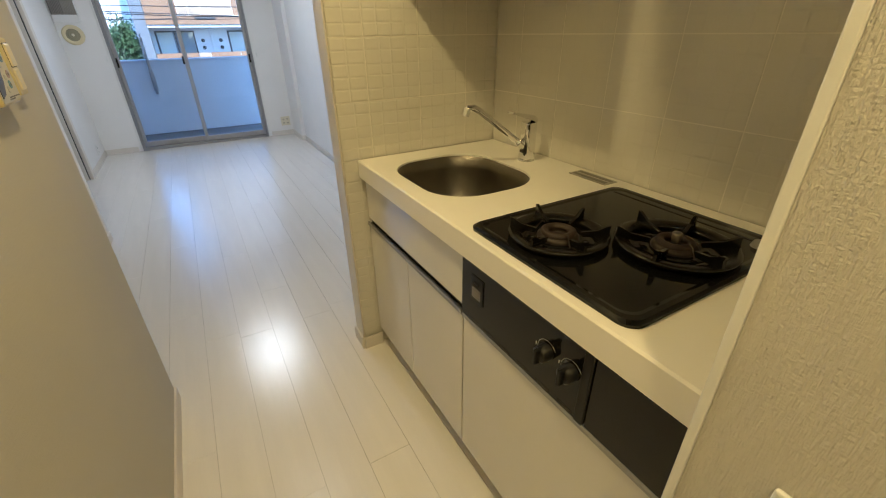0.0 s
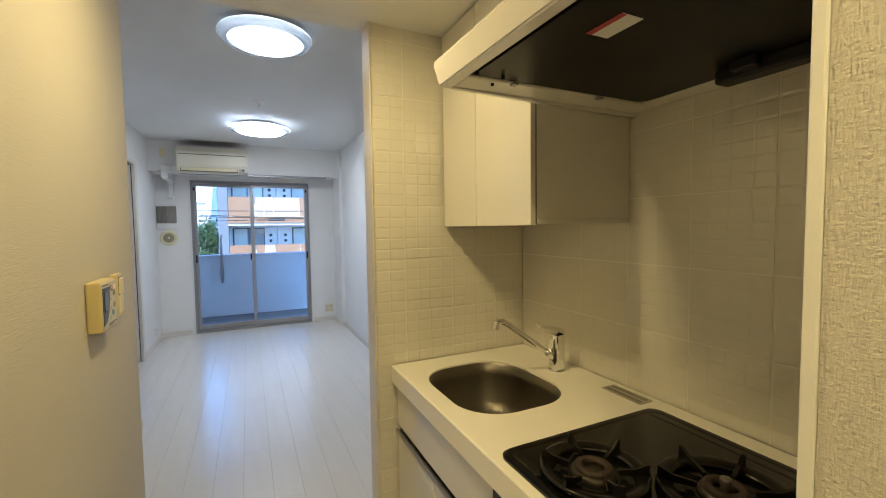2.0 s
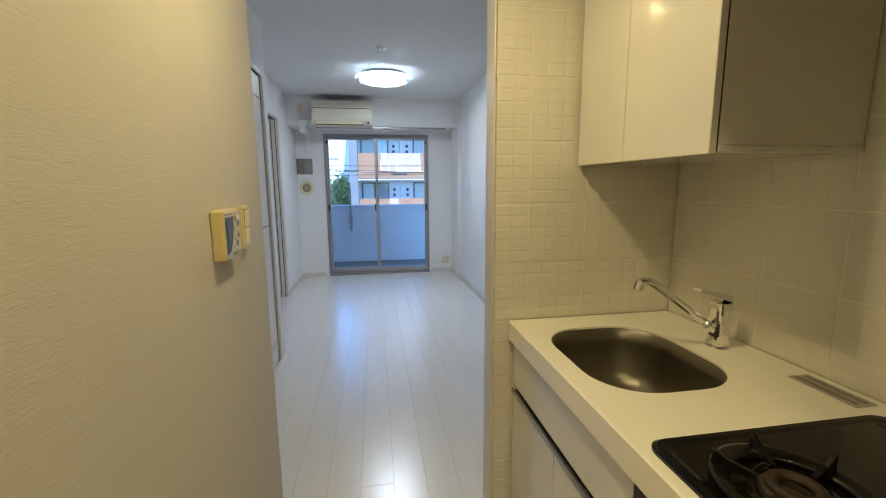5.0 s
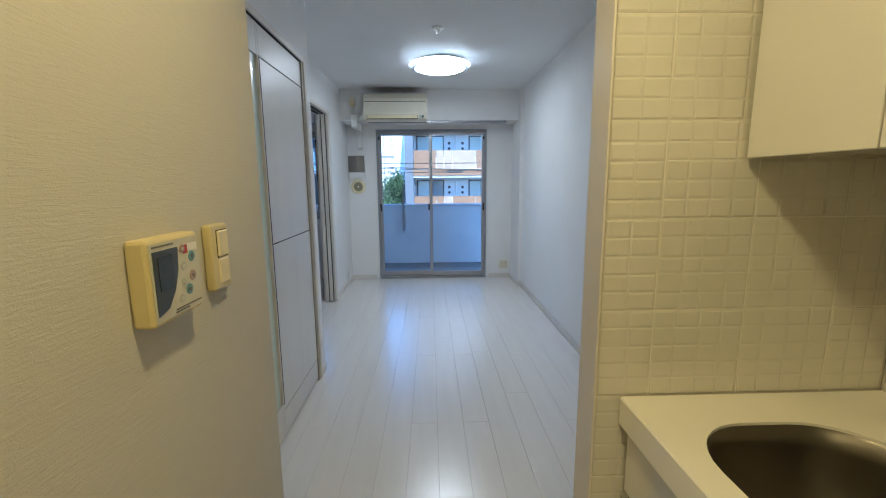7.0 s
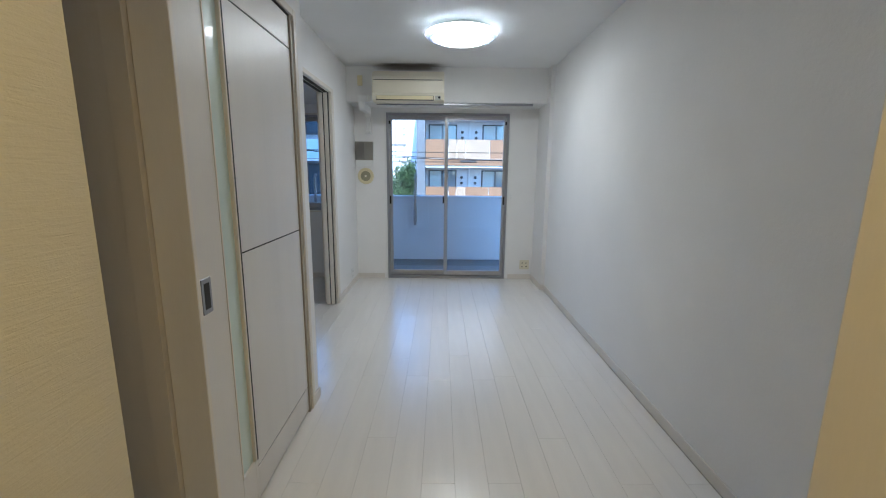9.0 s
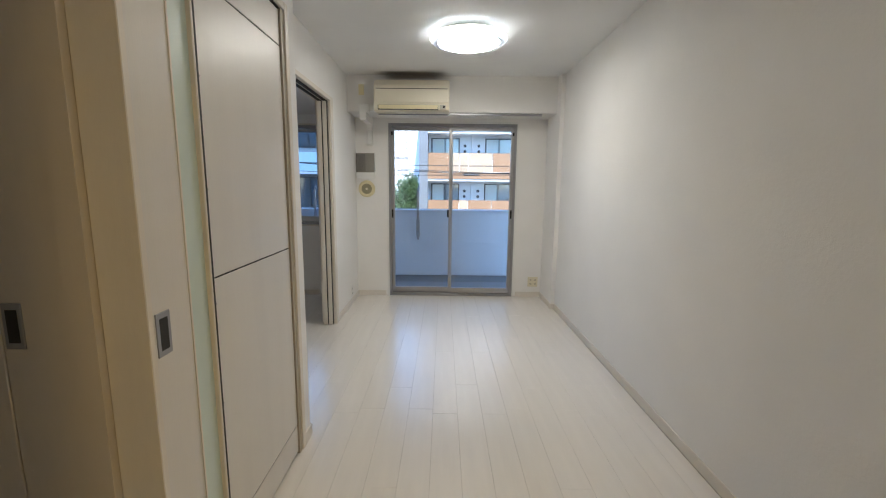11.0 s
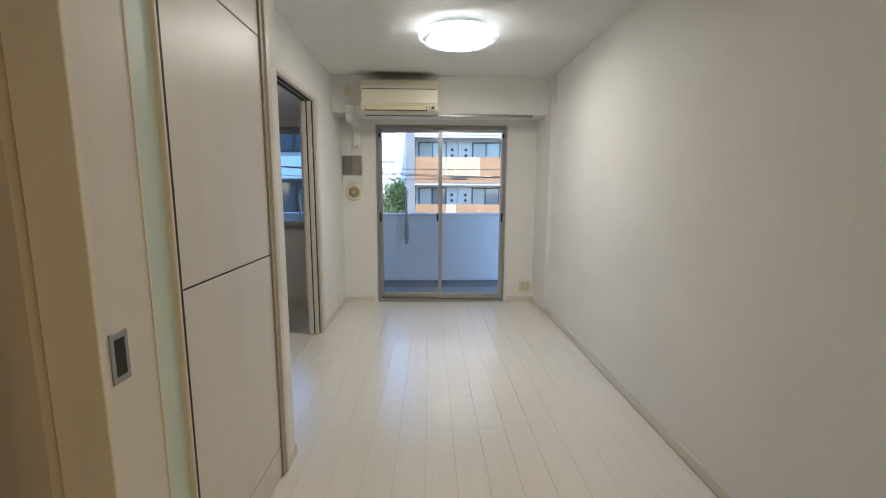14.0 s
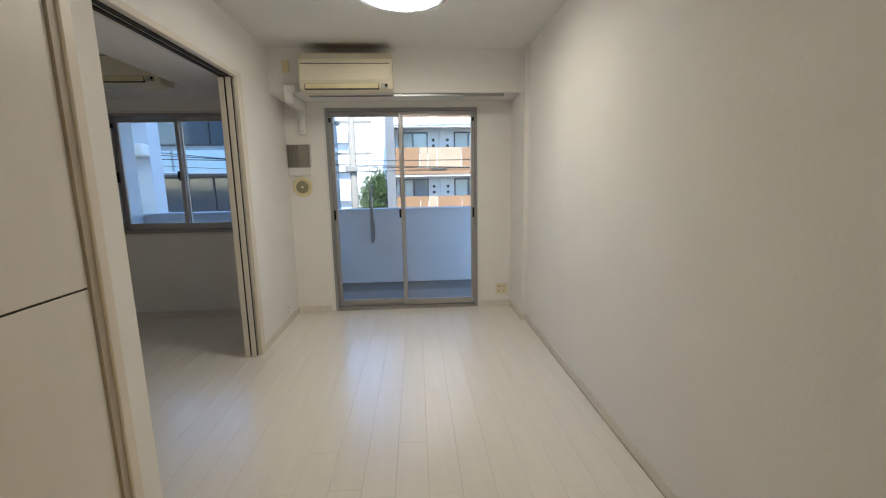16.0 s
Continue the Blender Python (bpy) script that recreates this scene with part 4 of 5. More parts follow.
# ---- fixtures of hall and kitchen ----
def build_remote():
    ob = thing("bath_control_panel", "yellowed bath and intercom control panel on the hall wall", "control panel")
    x = HALL_L
    y0, y1, z0, z1 = 1.174, 1.288, 1.143, 1.257
    q = (y1 - y0) / 0.152
    part("body", box(x + 0.0005, x + 0.028, y0, y1, z0, z1, 0.005), M_YELLOWED, ob)
    f = x + 0.028
    part("face", box(f, f + 0.0012, y0 + 0.004, y1 - 0.004, z0 + 0.006, z1 - 0.006), M_PANEL_FACE, ob)
    arc = [(y0 + 0.008, z1 - 0.016), (y0 + 0.008, z0 + 0.014), (y0 + 0.040 * q, z0 + 0.020), (y0 + 0.062 * q, z0 + 0.040), (y0 + 0.076 * q, z0 + 0.066), (y0 + 0.080 * q, z1 - 0.016)]
    sc = part("dark_field", prism(arc, f + 0.0012, f + 0.0024, "x"), M_NAVY, ob, "slate display field with a curved edge")
    part("screen", box(f + 0.0024, f + 0.0034, y0 + 0.016, y0 + 0.058 * q, z0 + 0.046, z1 - 0.024), M_SCREEN, sc, "blank dark display")
    for k, (dy, dz, r, m) in enumerate(((0.094, 0.094, 0.007, M_PINKB), (0.122, 0.080, 0.009, M_BLUE), (0.094, 0.070, 0.008, M_GREYB), (0.121, 0.052, 0.009, M_PINKB), (0.090, 0.047, 0.006, M_GREYB), (0.106, 0.034, 0.009, M_BLUE), (0.080, 0.026, 0.007, M_GREYB))):
        part("button", lathe([(0, 0.0013), (r * 0.78, 0.0012), (r * 0.86, 0.0)], 18), m, ob, "round membrane button").matrix_local = pose(f + 0.0012, y0 + dy * q, z0 + dz, 0, 90, 0)
        part("button_mark", box(f + 0.0026, f + 0.0030, y0 + dy * q - r * 0.35, y0 + dy * q + r * 0.25, z0 + dz - r * 0.3, z0 + dz + r * 0.25), M_INK if k % 2 else M_PANEL_FACE, ob, "small printed symbol")
    part("red_sticker", box(f + 0.0012, f + 0.002, y0 + 0.098 * q, y0 + 0.110 * q, z1 - 0.028, z1 - 0.016), M_RED, ob, "small red printed mark")
    part("white_sticker", box(f + 0.0012, f + 0.0018, y0 + 0.111 * q, y0 + 0.142 * q, z1 - 0.026, z1 - 0.015), M_PAPER, ob)
    for a, b, z in ((0.012, 0.070, z1 - 0.0115), (0.060, 0.142, z0 + 0.012), (0.058, 0.100, z0 + 0.0085)):
        part("print_line", box(f + 0.0012, f + 0.0017, y0 + a * q, y0 + b * q, z, z + 0.0022), M_INK, ob, "unreadable print")


build_remote()


def build_switch():
    ob = thing("light_switch", "yellowed double light switch on the hall wall", "light switch")
    x = HALL_L
    part("plate", box(x + 0.0005, x + 0.016, 1.348, 1.406, 1.146, 1.258, 0.004), M_YELLOWED, ob)
    part("rocker", box(x + 0.014, x + 0.020, 1.366, 1.398, 1.203, 1.247, 0.002, 1), M_AGED, ob)
    part("rocker_gap", box(x + 0.012, x + 0.0166, 1.3645, 1.3995, 1.2015, 1.2485), M_GROOVE, ob, "dark gap round the rocker")
    part("rocker", box(x + 0.014, x + 0.0185, 1.366, 1.398, 1.156, 1.199, 0.002, 1), M_AGED, ob)


build_switch()


def build_plate(name, label, category, centre, face, gang=2, m=None):
    """A wall plate with sockets; face is the wall it sits on."""
    ob = thing(name, label, category)
    m = m or M_AGED
    w, h = (0.118, 0.118) if gang == 4 else (0.07, 0.12)
    p = part("plate", box(-w / 2, w / 2, -0.008, -0.0005, -h / 2, h / 2, 0.003), m, ob)
    spots = {4: [(-0.025, 0.024), (0.025, 0.024), (-0.025, -0.024), (0.025, -0.024)], 2: [(0, 0.024), (0, -0.024)], 1: [(0, 0)]}[gang]
    for sx, sz in spots:
        s = part("socket", box(sx - 0.016, sx + 0.016, -0.0095, -0.007, sz - 0.018, sz + 0.018, 0.002, 1), m, ob)
        for dx in (-0.006, 0.006):
            part("slot", box(sx + dx - 0.0022, sx + dx + 0.0022, -0.0100, -0.009, sz - 0.008, sz + 0.008), M_GROOVE, s, "dark pin slot")
    ob.matrix_world = pose(*centre, 0, 0, face)
    return ob


build_plate("wall_outlet", "ivory double-width wall outlet above the skirting", "outlet", (1.155, FAR, 0.183), 0, 4, M_IVORY)
build_plate("wall_outlet", "white wall outlet beside the bedroom opening", "outlet", (LEFT, 5.94, 0.145), 90, 2, M_WHITE_PLASTIC)
build_plate("wall_outlet", "white wall outlet on the linen-papered wall", "outlet", (HALL_R, 0.098, 0.80), -90, 2, M_WHITE_PLASTIC)


def build_detector():
    ob = thing("heat_detector", "beige round fire detector on the low hall ceiling", "detector", at=(0.135, 1.40, LOW))
    part("base", lathe([(0, -0.001), (0.046, -0.001), (0.050, -0.006), (0.050, -0.020), (0.045, -0.024)], 36), M_BRASS, ob, smooth=True)
    part("cup", lathe([(0.043, -0.022), (0.042, -0.034), (0.034, -0.044), (0.0, -0.046)], 36), M_BRASS, ob, smooth=True)
    part("plate", lathe([(0, -0.052), (0.022, -0.051), (0.024, -0.046)], 28), M_CHROME, ob, "small bright sensing disc", smooth=True)


build_detector()


def build_sprinkler():
    ob = thing("sprinkler_cover", "small chrome fire sprinkler on the ceiling", "sprinkler", at=(0.212, 3.90, CEIL))
    part("rose", lathe([(0.045, -0.0005), (0.044, -0.006), (0.030, -0.012), (0.018, -0.014)], 32), M_WHITE_PLASTIC, ob, smooth=True)
    part("head", lathe([(0.018, -0.012), (0.016, -0.024), (0.010, -0.028), (0.010, -0.036), (0.020, -0.038), (0.0, -0.040)], 24), M_CHROME, ob, smooth=True)


build_sprinkler()


def build_downlight(x, y):
    ob = thing("downlight", "warm round downlight in the low hall ceiling", "downlight", "hall downlights", at=(x, y, LOW))
    part("trim_ring", lathe([(0.055, -0.001), (0.068, -0.001), (0.068, -0.006), (0.055, -0.010), (0.053, -0.002)], 32), M_WHITE_PLASTIC, ob, smooth=True)
    part("diffuser", lathe([(0.0, -0.0045), (0.053, -0.004), (0.053, -0.001)], 32), M_BULB, ob, "glowing warm diffuser", smooth=True)


build_downlight(*KITCHEN_SPOT)
build_downlight(*ENTRANCE_SPOT)


def build_ceiling_lamp(y, r, m, x=0.245, drop=0.085):
    ob = thing("ceiling_lamp", "round white LED ceiling lamp, switched on", "ceiling lamp", "ceiling lamps", at=(x, y, CEIL))
    part("base", lathe([(0, -0.001), (r * 0.55, -0.001), (r * 0.62, -0.025), (r * 0.66, -drop + 0.046), (r * 0.84, -drop + 0.043), (r * 0.84, -drop + 0.040), (r * 0.6, -drop + 0.040)], 48), M_WHITE_PLASTIC, ob, smooth=True)
    part("shade", lathe([(r * 0.80, -drop + 0.030), (r * 0.79, -drop + 0.012), (r * 0.70, -drop - 0.004), (r * 0.5, -drop - 0.012), (r * 0.25, -drop - 0.016), (0, -drop - 0.017)], 56), m, ob, "glowing white domed shade", smooth=True)
    part("rim", lathe([(r * 0.80, -drop + 0.034), (r * 0.99, -drop + 0.036), (r, -drop + 0.030), (r * 0.93, -drop + 0.010), (r * 0.80, -drop + 0.004), (r * 0.805, -drop + 0.012), (r * 0.92, -drop + 0.020), (r * 0.97, -drop + 0.030)], 56), M_LAMP_RIM, ob, "milky bluish rim", smooth=True)


build_ceiling_lamp(4.70, 0.285, M_LAMP)
build_ceiling_lamp(2.48, 0.235, M_LAMP_HALL, 0.215, 0.085)


# ---- living room fixtures ----
def build_ac(x0, x1, y_wall, z0, z1, label, pipe_left):
    ob = thing("air_conditioner", label, "air conditioner")
    d = 0.225
    prof = [(y_wall, z0 + 0.01), (y_wall, z1 + 0.052), (y_wall - 0.15, z1 + 0.050), (y_wall - d + 0.012, z1 - 0.010), (y_wall - d, z1 - 0.06), (y_wall - d - 0.004, z0 + 0.085), (y_wall - d + 0.015, z0 + 0.02), (y_wall - d + 0.055, z0)]
    bm = prism(prof, x0, x1, "x")
    bmesh.ops.bevel(bm, geom=[e for e in bm.edges if abs((e.verts[0].co - e.verts[1].co).x) < 1e-6], offset=0.006, segments=2, affect="EDGES")
    part("casing", bm, M_AC, ob, "aged cream plastic casing")
    f = y_wall - d
    part("front_panel", box(x0 + 0.012, x1 - 0.012, f - 0.011, f + 0.004, z0 + 0.082, z1 - 0.05, 0.005), M_AC, ob)
    part("panel_gap", box(x0 + 0.02, x1 - 0.02, f - 0.003, f + 0.01, z1 - 0.05, z1 - 0.043), M_GROOVE, ob, "dark intake gap")
    for k in range(5):
        part("intake_slat", box(x0 + 0.02, x1 - 0.02, y_wall - 0.14 + 0.026 * k, y_wall - 0.13 + 0.026 * k, z1 + 0.051, z1 + 0.056), M_AC, ob)
    part("louvre", box(x0 + 0.045, x1 - 0.115, f + 0.000, f + 0.012, z0 + 0.022, z0 + 0.062, 0.004), M_AGED, ob, "closed yellowed air louvre")
    part("louvre_lip", box(x0 + 0.045, x1 - 0.115, f - 0.001, f + 0.003, z0 + 0.060, z0 + 0.064), M_KICK, ob)
    part("louvre_gap", box(x0 + 0.040, x1 - 0.110, f + 0.004, f + 0.02, z0 + 0.015, z0 + 0.0685), M_GROOVE, ob, "dark line round the louvre")
    part("display", box(x1 - 0.095, x1 - 0.035, f - 0.002, f + 0.012, z0 + 0.022, z0 + 0.062, 0.003), M_GREYB, ob)
    part("sensor_eye", lathe([(0, 0.004), (0.010, 0.003), (0.012, 0.0)], 18), M_BLACK, ob, "dark receiver eye").matrix_local = pose(x1 - 0.052, f - 0.002, z0 + 0.044, 90, 0, 0)
    return ob


build_ac(-0.630, 0.120, 5.93, 2.045, 2.305, "aged cream wall air conditioner on the beam", True)
build_ac(-2.50, -1.72, 5.93, 2.105, 2.365, "aged cream wall air conditioner on the bedroom beam", False)


def build_duct():
    ob = thing("pipe_cover", "white plastic air conditioner pipe cover", "pipe cover")
    y1 = 5.93
    part("horizontal_run", box(-0.70, -0.600, y1 - 0.062, y1 - 0.0005, 2.068, 2.130, 0.006), M_WHITE_PLASTIC, ob)
    part("elbow", box(-0.812, -0.700, y1 - 0.068, y1 - 0.0005, 2.060, 2.138, 0.012, 3), M_WHITE_PLASTIC, ob)
    part("joint", box(-0.805, -0.735, y1 - 0.070, y1 - 0.005, 2.000, 2.070, 0.008), M_WHITE_PLASTIC, ob)
    part("elbow_back", prism([(y1 - 0.068, 2.02), (y1 - 0.005, 2.06), (FAR - 0.02, 2.065), (FAR - 0.0005, 2.03), (FAR - 0.0005, 1.95), (FAR - 0.062, 1.95), (FAR - 0.085, 1.99), (y1 - 0.05, 1.985)], -0.800, -0.742, "x"), M_WHITE_PLASTIC, ob)
    part("collar", box(-0.804, -0.738, FAR - 0.066, FAR - 0.0005, 1.930, 1.960, 0.004), M_WHITE_PLASTIC, ob)
    part("drop_pipe", box(-0.798, -0.744, FAR - 0.060, FAR - 0.0005, 1.80, 1.932, 0.008), M_WHITE_PLASTIC, ob)
    part("end_cap", box(-0.804, -0.738, FAR - 0.066, FAR - 0.0005, 1.765, 1.802, 0.010, 3), M_WHITE_PLASTIC, ob)
    b = thing("junction_box", "cream blank wall plate beside the air conditioner", "wall plate")
    part("plate", box(-0.820, -0.765, y1 - 0.010, y1 - 0.0005, 2.24, 2.345, 0.003), M_AGED, b)


build_duct()


def build_curtain_rail():
    ob = thing("curtain_rail", "slim pale grey curtain rail under the beam", "curtain rail")
    part("rail", box(-0.62, 1.10, 5.955, 5.975, 2.050, 2.0745, 0.002, 1), M_ALU, ob)
    for x in (-0.55, 0.22, 1.0):
        part("bracket", box(x - 0.012, x + 0.012, 5.945, 5.99, 2.0655, 2.0748), M_ALU, ob)


build_curtain_rail()


def build_vent_box():
    ob = thing("vent_grille", "grey slatted air vent in a white frame", "air vent")
    x0, x1, z0, z1 = -0.940, -0.718, 1.385, 1.678
    part("frame", box(x0 + 0.004, x1, FAR - 0.028, FAR - 0.0005, z0, z0 + 0.075, 0.004), M_WHITE_PLASTIC, ob, "white lower frame")
    part("back", box(x0 + 0.004, x1, FAR - 0.020, FAR - 0.0005, z0 + 0.075, z1, 0.003), M_VENT, ob)
    for k in range(16):
        xx = x0 + 0.012 + 0.0128 * k
        part("slat", box(xx, xx + 0.007, FAR - 0.028, FAR - 0.019, z0 + 0.085, z1 - 0.008), M_VENT if k > 7 else M_GREY_PLASTIC, ob)
    part("side_rim", box(x0 + 0.004, x0 + 0.011, FAR - 0.030, FAR - 0.0005, z0 + 0.0755, z1, 0.001, 1), M_INK, ob)
    part("side_rim", box(x1 - 0.006, x1, FAR - 0.030, FAR - 0.0005, z0 + 0.0755, z1, 0.001, 1), M_WHITE_PLASTIC, ob)
    part("cross_bar", box(x0 + 0.110, x0 + 0.118, FAR - 0.031, FAR - 0.019, z0 + 0.08, z1 - 0.004), M_VENT, ob)
    r = thing("round_vent", "round aged cream wall vent with a ribbed centre", "air vent", at=(-0.822, FAR, 1.272))
    turn = pose(0, 0, 0, 90, 0, 0)
    part("dish", lathe([(0.097, 0.0005), (0.095, 0.010), (0.080, 0.020), (0.070, 0.012), (0.0, 0.010)], 40), M_AGED, r, smooth=True).matrix_local = turn
    part("rib", lathe([(0.058, 0.011), (0.056, 0.018), (0.050, 0.018), (0.048, 0.011)], 36), M_OLIVE, r, smooth=True).matrix_local = turn
    part("rib", lathe([(0.038, 0.011), (0.036, 0.020), (0.030, 0.020), (0.028, 0.011)], 36), M_OLIVE, r, smooth=True).matrix_local = turn
    part("core", lathe([(0.060, 0.0115), (0.058, 0.0135), (0.0, 0.0135)], 36), M_OLIVE, r, "dusty olive grille", smooth=True).matrix_local = turn
    part("knob", lathe([(0, 0.026), (0.012, 0.025), (0.014, 0.010)], 24), M_IVORY, r, smooth=True).matrix_local = turn


build_vent_box()


def build_hook(x, z):
    ob = thing("curtain_hook", "small white curtain tie hook beside the window", "hook")
    part("plate", box(x - 0.008, x + 0.008, FAR - 0.006, FAR - 0.0005, z - 0.03, z + 0.03, 0.002, 1), M_WHITE_PLASTIC, ob)
    part("hook", rod([(x, FAR - 0.006, z + 0.01), (x, FAR - 0.03, z), (x, FAR - 0.034, z + 0.015)], 0.003, 8), M_WHITE_PLASTIC, ob)


build_hook(-0.612, 1.03)
build_hook(0.955, 1.03)


def build_pole_arm(x, y=7.70):
    ob = thing("laundry_arm", "folded grey aluminium laundry pole arm on the parapet", "laundry arm", "laundry arms")
    part("arm", box(x - 0.018, x + 0.018, y - 0.03, y - 0.004, 0.50, 1.235, 0.005), M_ALU, ob)
    part("bracket", box(x - 0.026, x + 0.026, y - 0.004, y + 0.0495, 0.55, 0.80, 0.003), M_ALU, ob)
    part("ring", rod([(x, y - 0.017, 1.20), (x, y - 0.017, 1.26), (x + 0.02, y - 0.017, 1.29), (x + 0.035, y - 0.017, 1.26)], 0.008, 10), M_ALU, ob, smooth=True)


build_pole_arm(-0.31)
build_pole_arm(-1.86)


# ---- outside ----
structure("ground", box(-900, 900, -900, 900, -4.2, -4.0), M_ASPHALT, "grey asphalt ground between the houses", "ground")


# unseen mass, added only to throw shade on the houses before the bedroom
structure("upper_storeys", box(-16, -1.2, -1.4, 6.46, 2.73, 25), M_FACADE, "unseen block added to keep the sun off the houses before the bedroom", "building")


def far_window(parent, x0, x1, y, z0, z1, curtain=True):
    w = part("window", box(x0, x1, y - 0.02, y + 0.02, z0, z1), M_FAR_GLASS if curtain else M_DARK_PANE, parent, "dark-framed window")
    t = 0.07
    part("frame", box(x0, x1, y - 0.06, y - 0.02, z1 - t, z1), M_DARK_FRAME, w)
    part("frame", box(x0, x1, y - 0.06, y - 0.02, z0, z0 + t), M_DARK_FRAME, w)
    for a, b in ((x0, x0 + t), (x1 - t, x1), ((x0 + x1) / 2 - t / 2, (x0 + x1) / 2 + t / 2)):
        part("frame", box(a, b, y - 0.062, y - 0.021, z0 + t, z1 - t), M_DARK_FRAME, w)
    if curtain:
        part("curtain", box(x0 + 0.1, (x0 + x1) / 2 - 0.1, y - 0.03, y - 0.0205, z0 + t, z1 - t), M_CURTAIN, w, "pale curtain behind the pane")
    return w


def build_apartment():
    ob = thing("apartment_building", "white apartment house with tan balcony fronts and black-framed windows", "building")
    Y = 29.0
    part("wall", box(-1.35, 16, Y, Y + 9, -4, 16.0), M_FACADE, ob)
    part("roof", box(-1.6, 16.2, Y - 0.4, Y + 9.2, 16.0, 16.3), M_FACADE, ob)
    part("corner_pier", box(-1.45, -0.92, Y - 1.35, Y, -4, 15.99), M_PIER, ob, "dark grey corner pier")
    for f in range(-1, 6):
        z = 0.46 + 2.9 * f
        for x in (-0.75, 2.75, 6.25, 9.75):
            far_window(ob, x, x + 1.85, Y, z - 0.35, z + 1.0)
            for dx, r in ((2.2, 0.09), (3.1, 0.09)):
                part("wall_vent", lathe([(0, 0.12), (r, 0.10), (r * 1.1, 0.0)], 14), M_DARK_FRAME, ob, "round dark vent cap").matrix_local = pose(x + dx, Y, z + 0.52, 90, 0, 0)
                part("wall_vent", lathe([(0, 0.12), (r, 0.10), (r * 1.1, 0.0)], 14), M_DARK_FRAME, ob).matrix_local = pose(x + dx, Y, z + 0.16, 90, 0, 0)
            part("drain_pipe", rod([(x + 2.65, Y - 0.1, z - 1.3), (x + 2.65, Y - 0.1, z + 1.5)], 0.06, 8), M_FACADE, ob)
        part("balcony_slab", box(-0.92, 16, Y - 1.4, Y, z - 1.72, z - 1.50), M_FACADE, ob)
        part("soffit_band", box(-0.92, 16, Y - 1.42, Y - 1.30, z + 1.15, z + 1.38), M_FACADE, ob)
        pale = [(0.55, 3.1), (8.2, 10.9)] if f % 2 else [(1.05, 1.6), (7.0, 7.6)]
        cuts = sorted({-0.90, 0.55, 1.05, 1.6, 3.1, 5.8, 7.0, 7.6, 8.2, 10.9, 13.5, 16.0})
        for a, b in zip(cuts, cuts[1:]):
            white = any(p <= a and b <= q for p, q in pale)
            part("balcony_front", box(a + 0.02, b - 0.02, Y - 1.46, Y - 1.38, z - 1.20, z - 0.04), M_PALE_PANEL if white else M_TAN, ob, "pale balcony panel" if white else "tan tiled balcony front")
        part("balcony_base", box(-0.92, 16, Y - 1.50, Y - 1.36, z - 1.62, z - 1.22), M_TAN if f < 2 else M_FACADE, ob)


build_apartment()


def build_tower():
    ob = thing("white_tower_block", "tall bright white apartment tower behind a tree", "building")
    part("wall", box(-11.5, -2.5, 46, 58, -4, 10.2), M_FACADE, ob)
    part("roof", box(-11.6, -2.4, 45.9, 58.1, 10.2, 10.6), M_FACADE, ob)
    part("side_wing", box(-6.2, -4.7, 45.2, 46, -4, 10.1), M_FACADE, ob)
    for f in range(4):
        for x in (-10.6, -8.4, -5.2):
            part("window", box(x, x + 0.55, 45.97, 46.0, -2.4 + 2.9 * f, -1.3 + 2.9 * f), M_FACADE_GREY, ob)
        for j in range(4):
            zz = -2.0 + 2.9 * f + 0.62 * j
            part("wall_vent", box(-4.00, -3.72, 45.95, 46.0, zz, zz + 0.22), M_FACADE_GREY, ob, "small grey square vent")
        part("balcony", box(-8.0, -6.4, 45.2, 45.96, -3.4 + 2.9 * f, -2.4 + 2.9 * f), M_FACADE, ob)


build_tower()


def build_side_house():
    ob = thing("grey_apartment_house", "pale grey-blue apartment house with long window bands", "building")
    Y = 20.0
    part("wall", box(-22, -4.35, Y, Y + 8, -4, 4.7), M_FACADE_GREY, ob)
    part("roof", box(-22.2, -4.2, Y - 0.3, Y + 8.2, 4.7, 4.85), M_FACADE_GREY, ob)
    for f in range(-2, 2):
        z = 0.9 + 2.75 * f
        for k in range(7):
            x = -6.9 - 2.2 * k
            far_window(ob, x, x + 2.1, Y, z - 0.75, z + 0.75, False)
            if f < 1:
                part("divider", box(x - 0.03, x + 0.03, Y - 0.93, Y - 0.90, z + 0.95, z + 1.75), M_FACADE_GREY, ob, "slim grey panel joint")
        if f < 1:
            part("balcony_band", box(-22, -4.4, Y - 0.9, Y - 0.78, z + 0.95, z + 1.75), M_BAND, ob, "pale blue-green balcony band")
            part("balcony_slab", box(-22, -4.4, Y - 0.9, Y, z + 0.85, z + 0.95), M_FACADE, ob)


build_side_house()


def build_neighbour():
    ob = thing("pale_blue_house", "pale blue-white house wall with a white unit", "building")
    part("wall", box(-9.0, -5.05, 11.0, 11.4, -4, 2.8), M_BALCONY, ob)
    part("roof", box(-9.1, -5.0, 10.9, 11.5, 2.8, 2.95), M_BALCONY, ob)
    part("wall_unit", box(-5.62, -5.02, 10.72, 11.0, 1.88, 2.14, 0.05), M_WHITE_PLASTIC, ob, "white boxy unit with rounded edges")
    for z in (0.9, 0.82):
        part("ledge", box(-5.95, -5.3, 10.96, 11.0, z, z + 0.025), M_FACADE_GREY, ob)


build_neighbour()


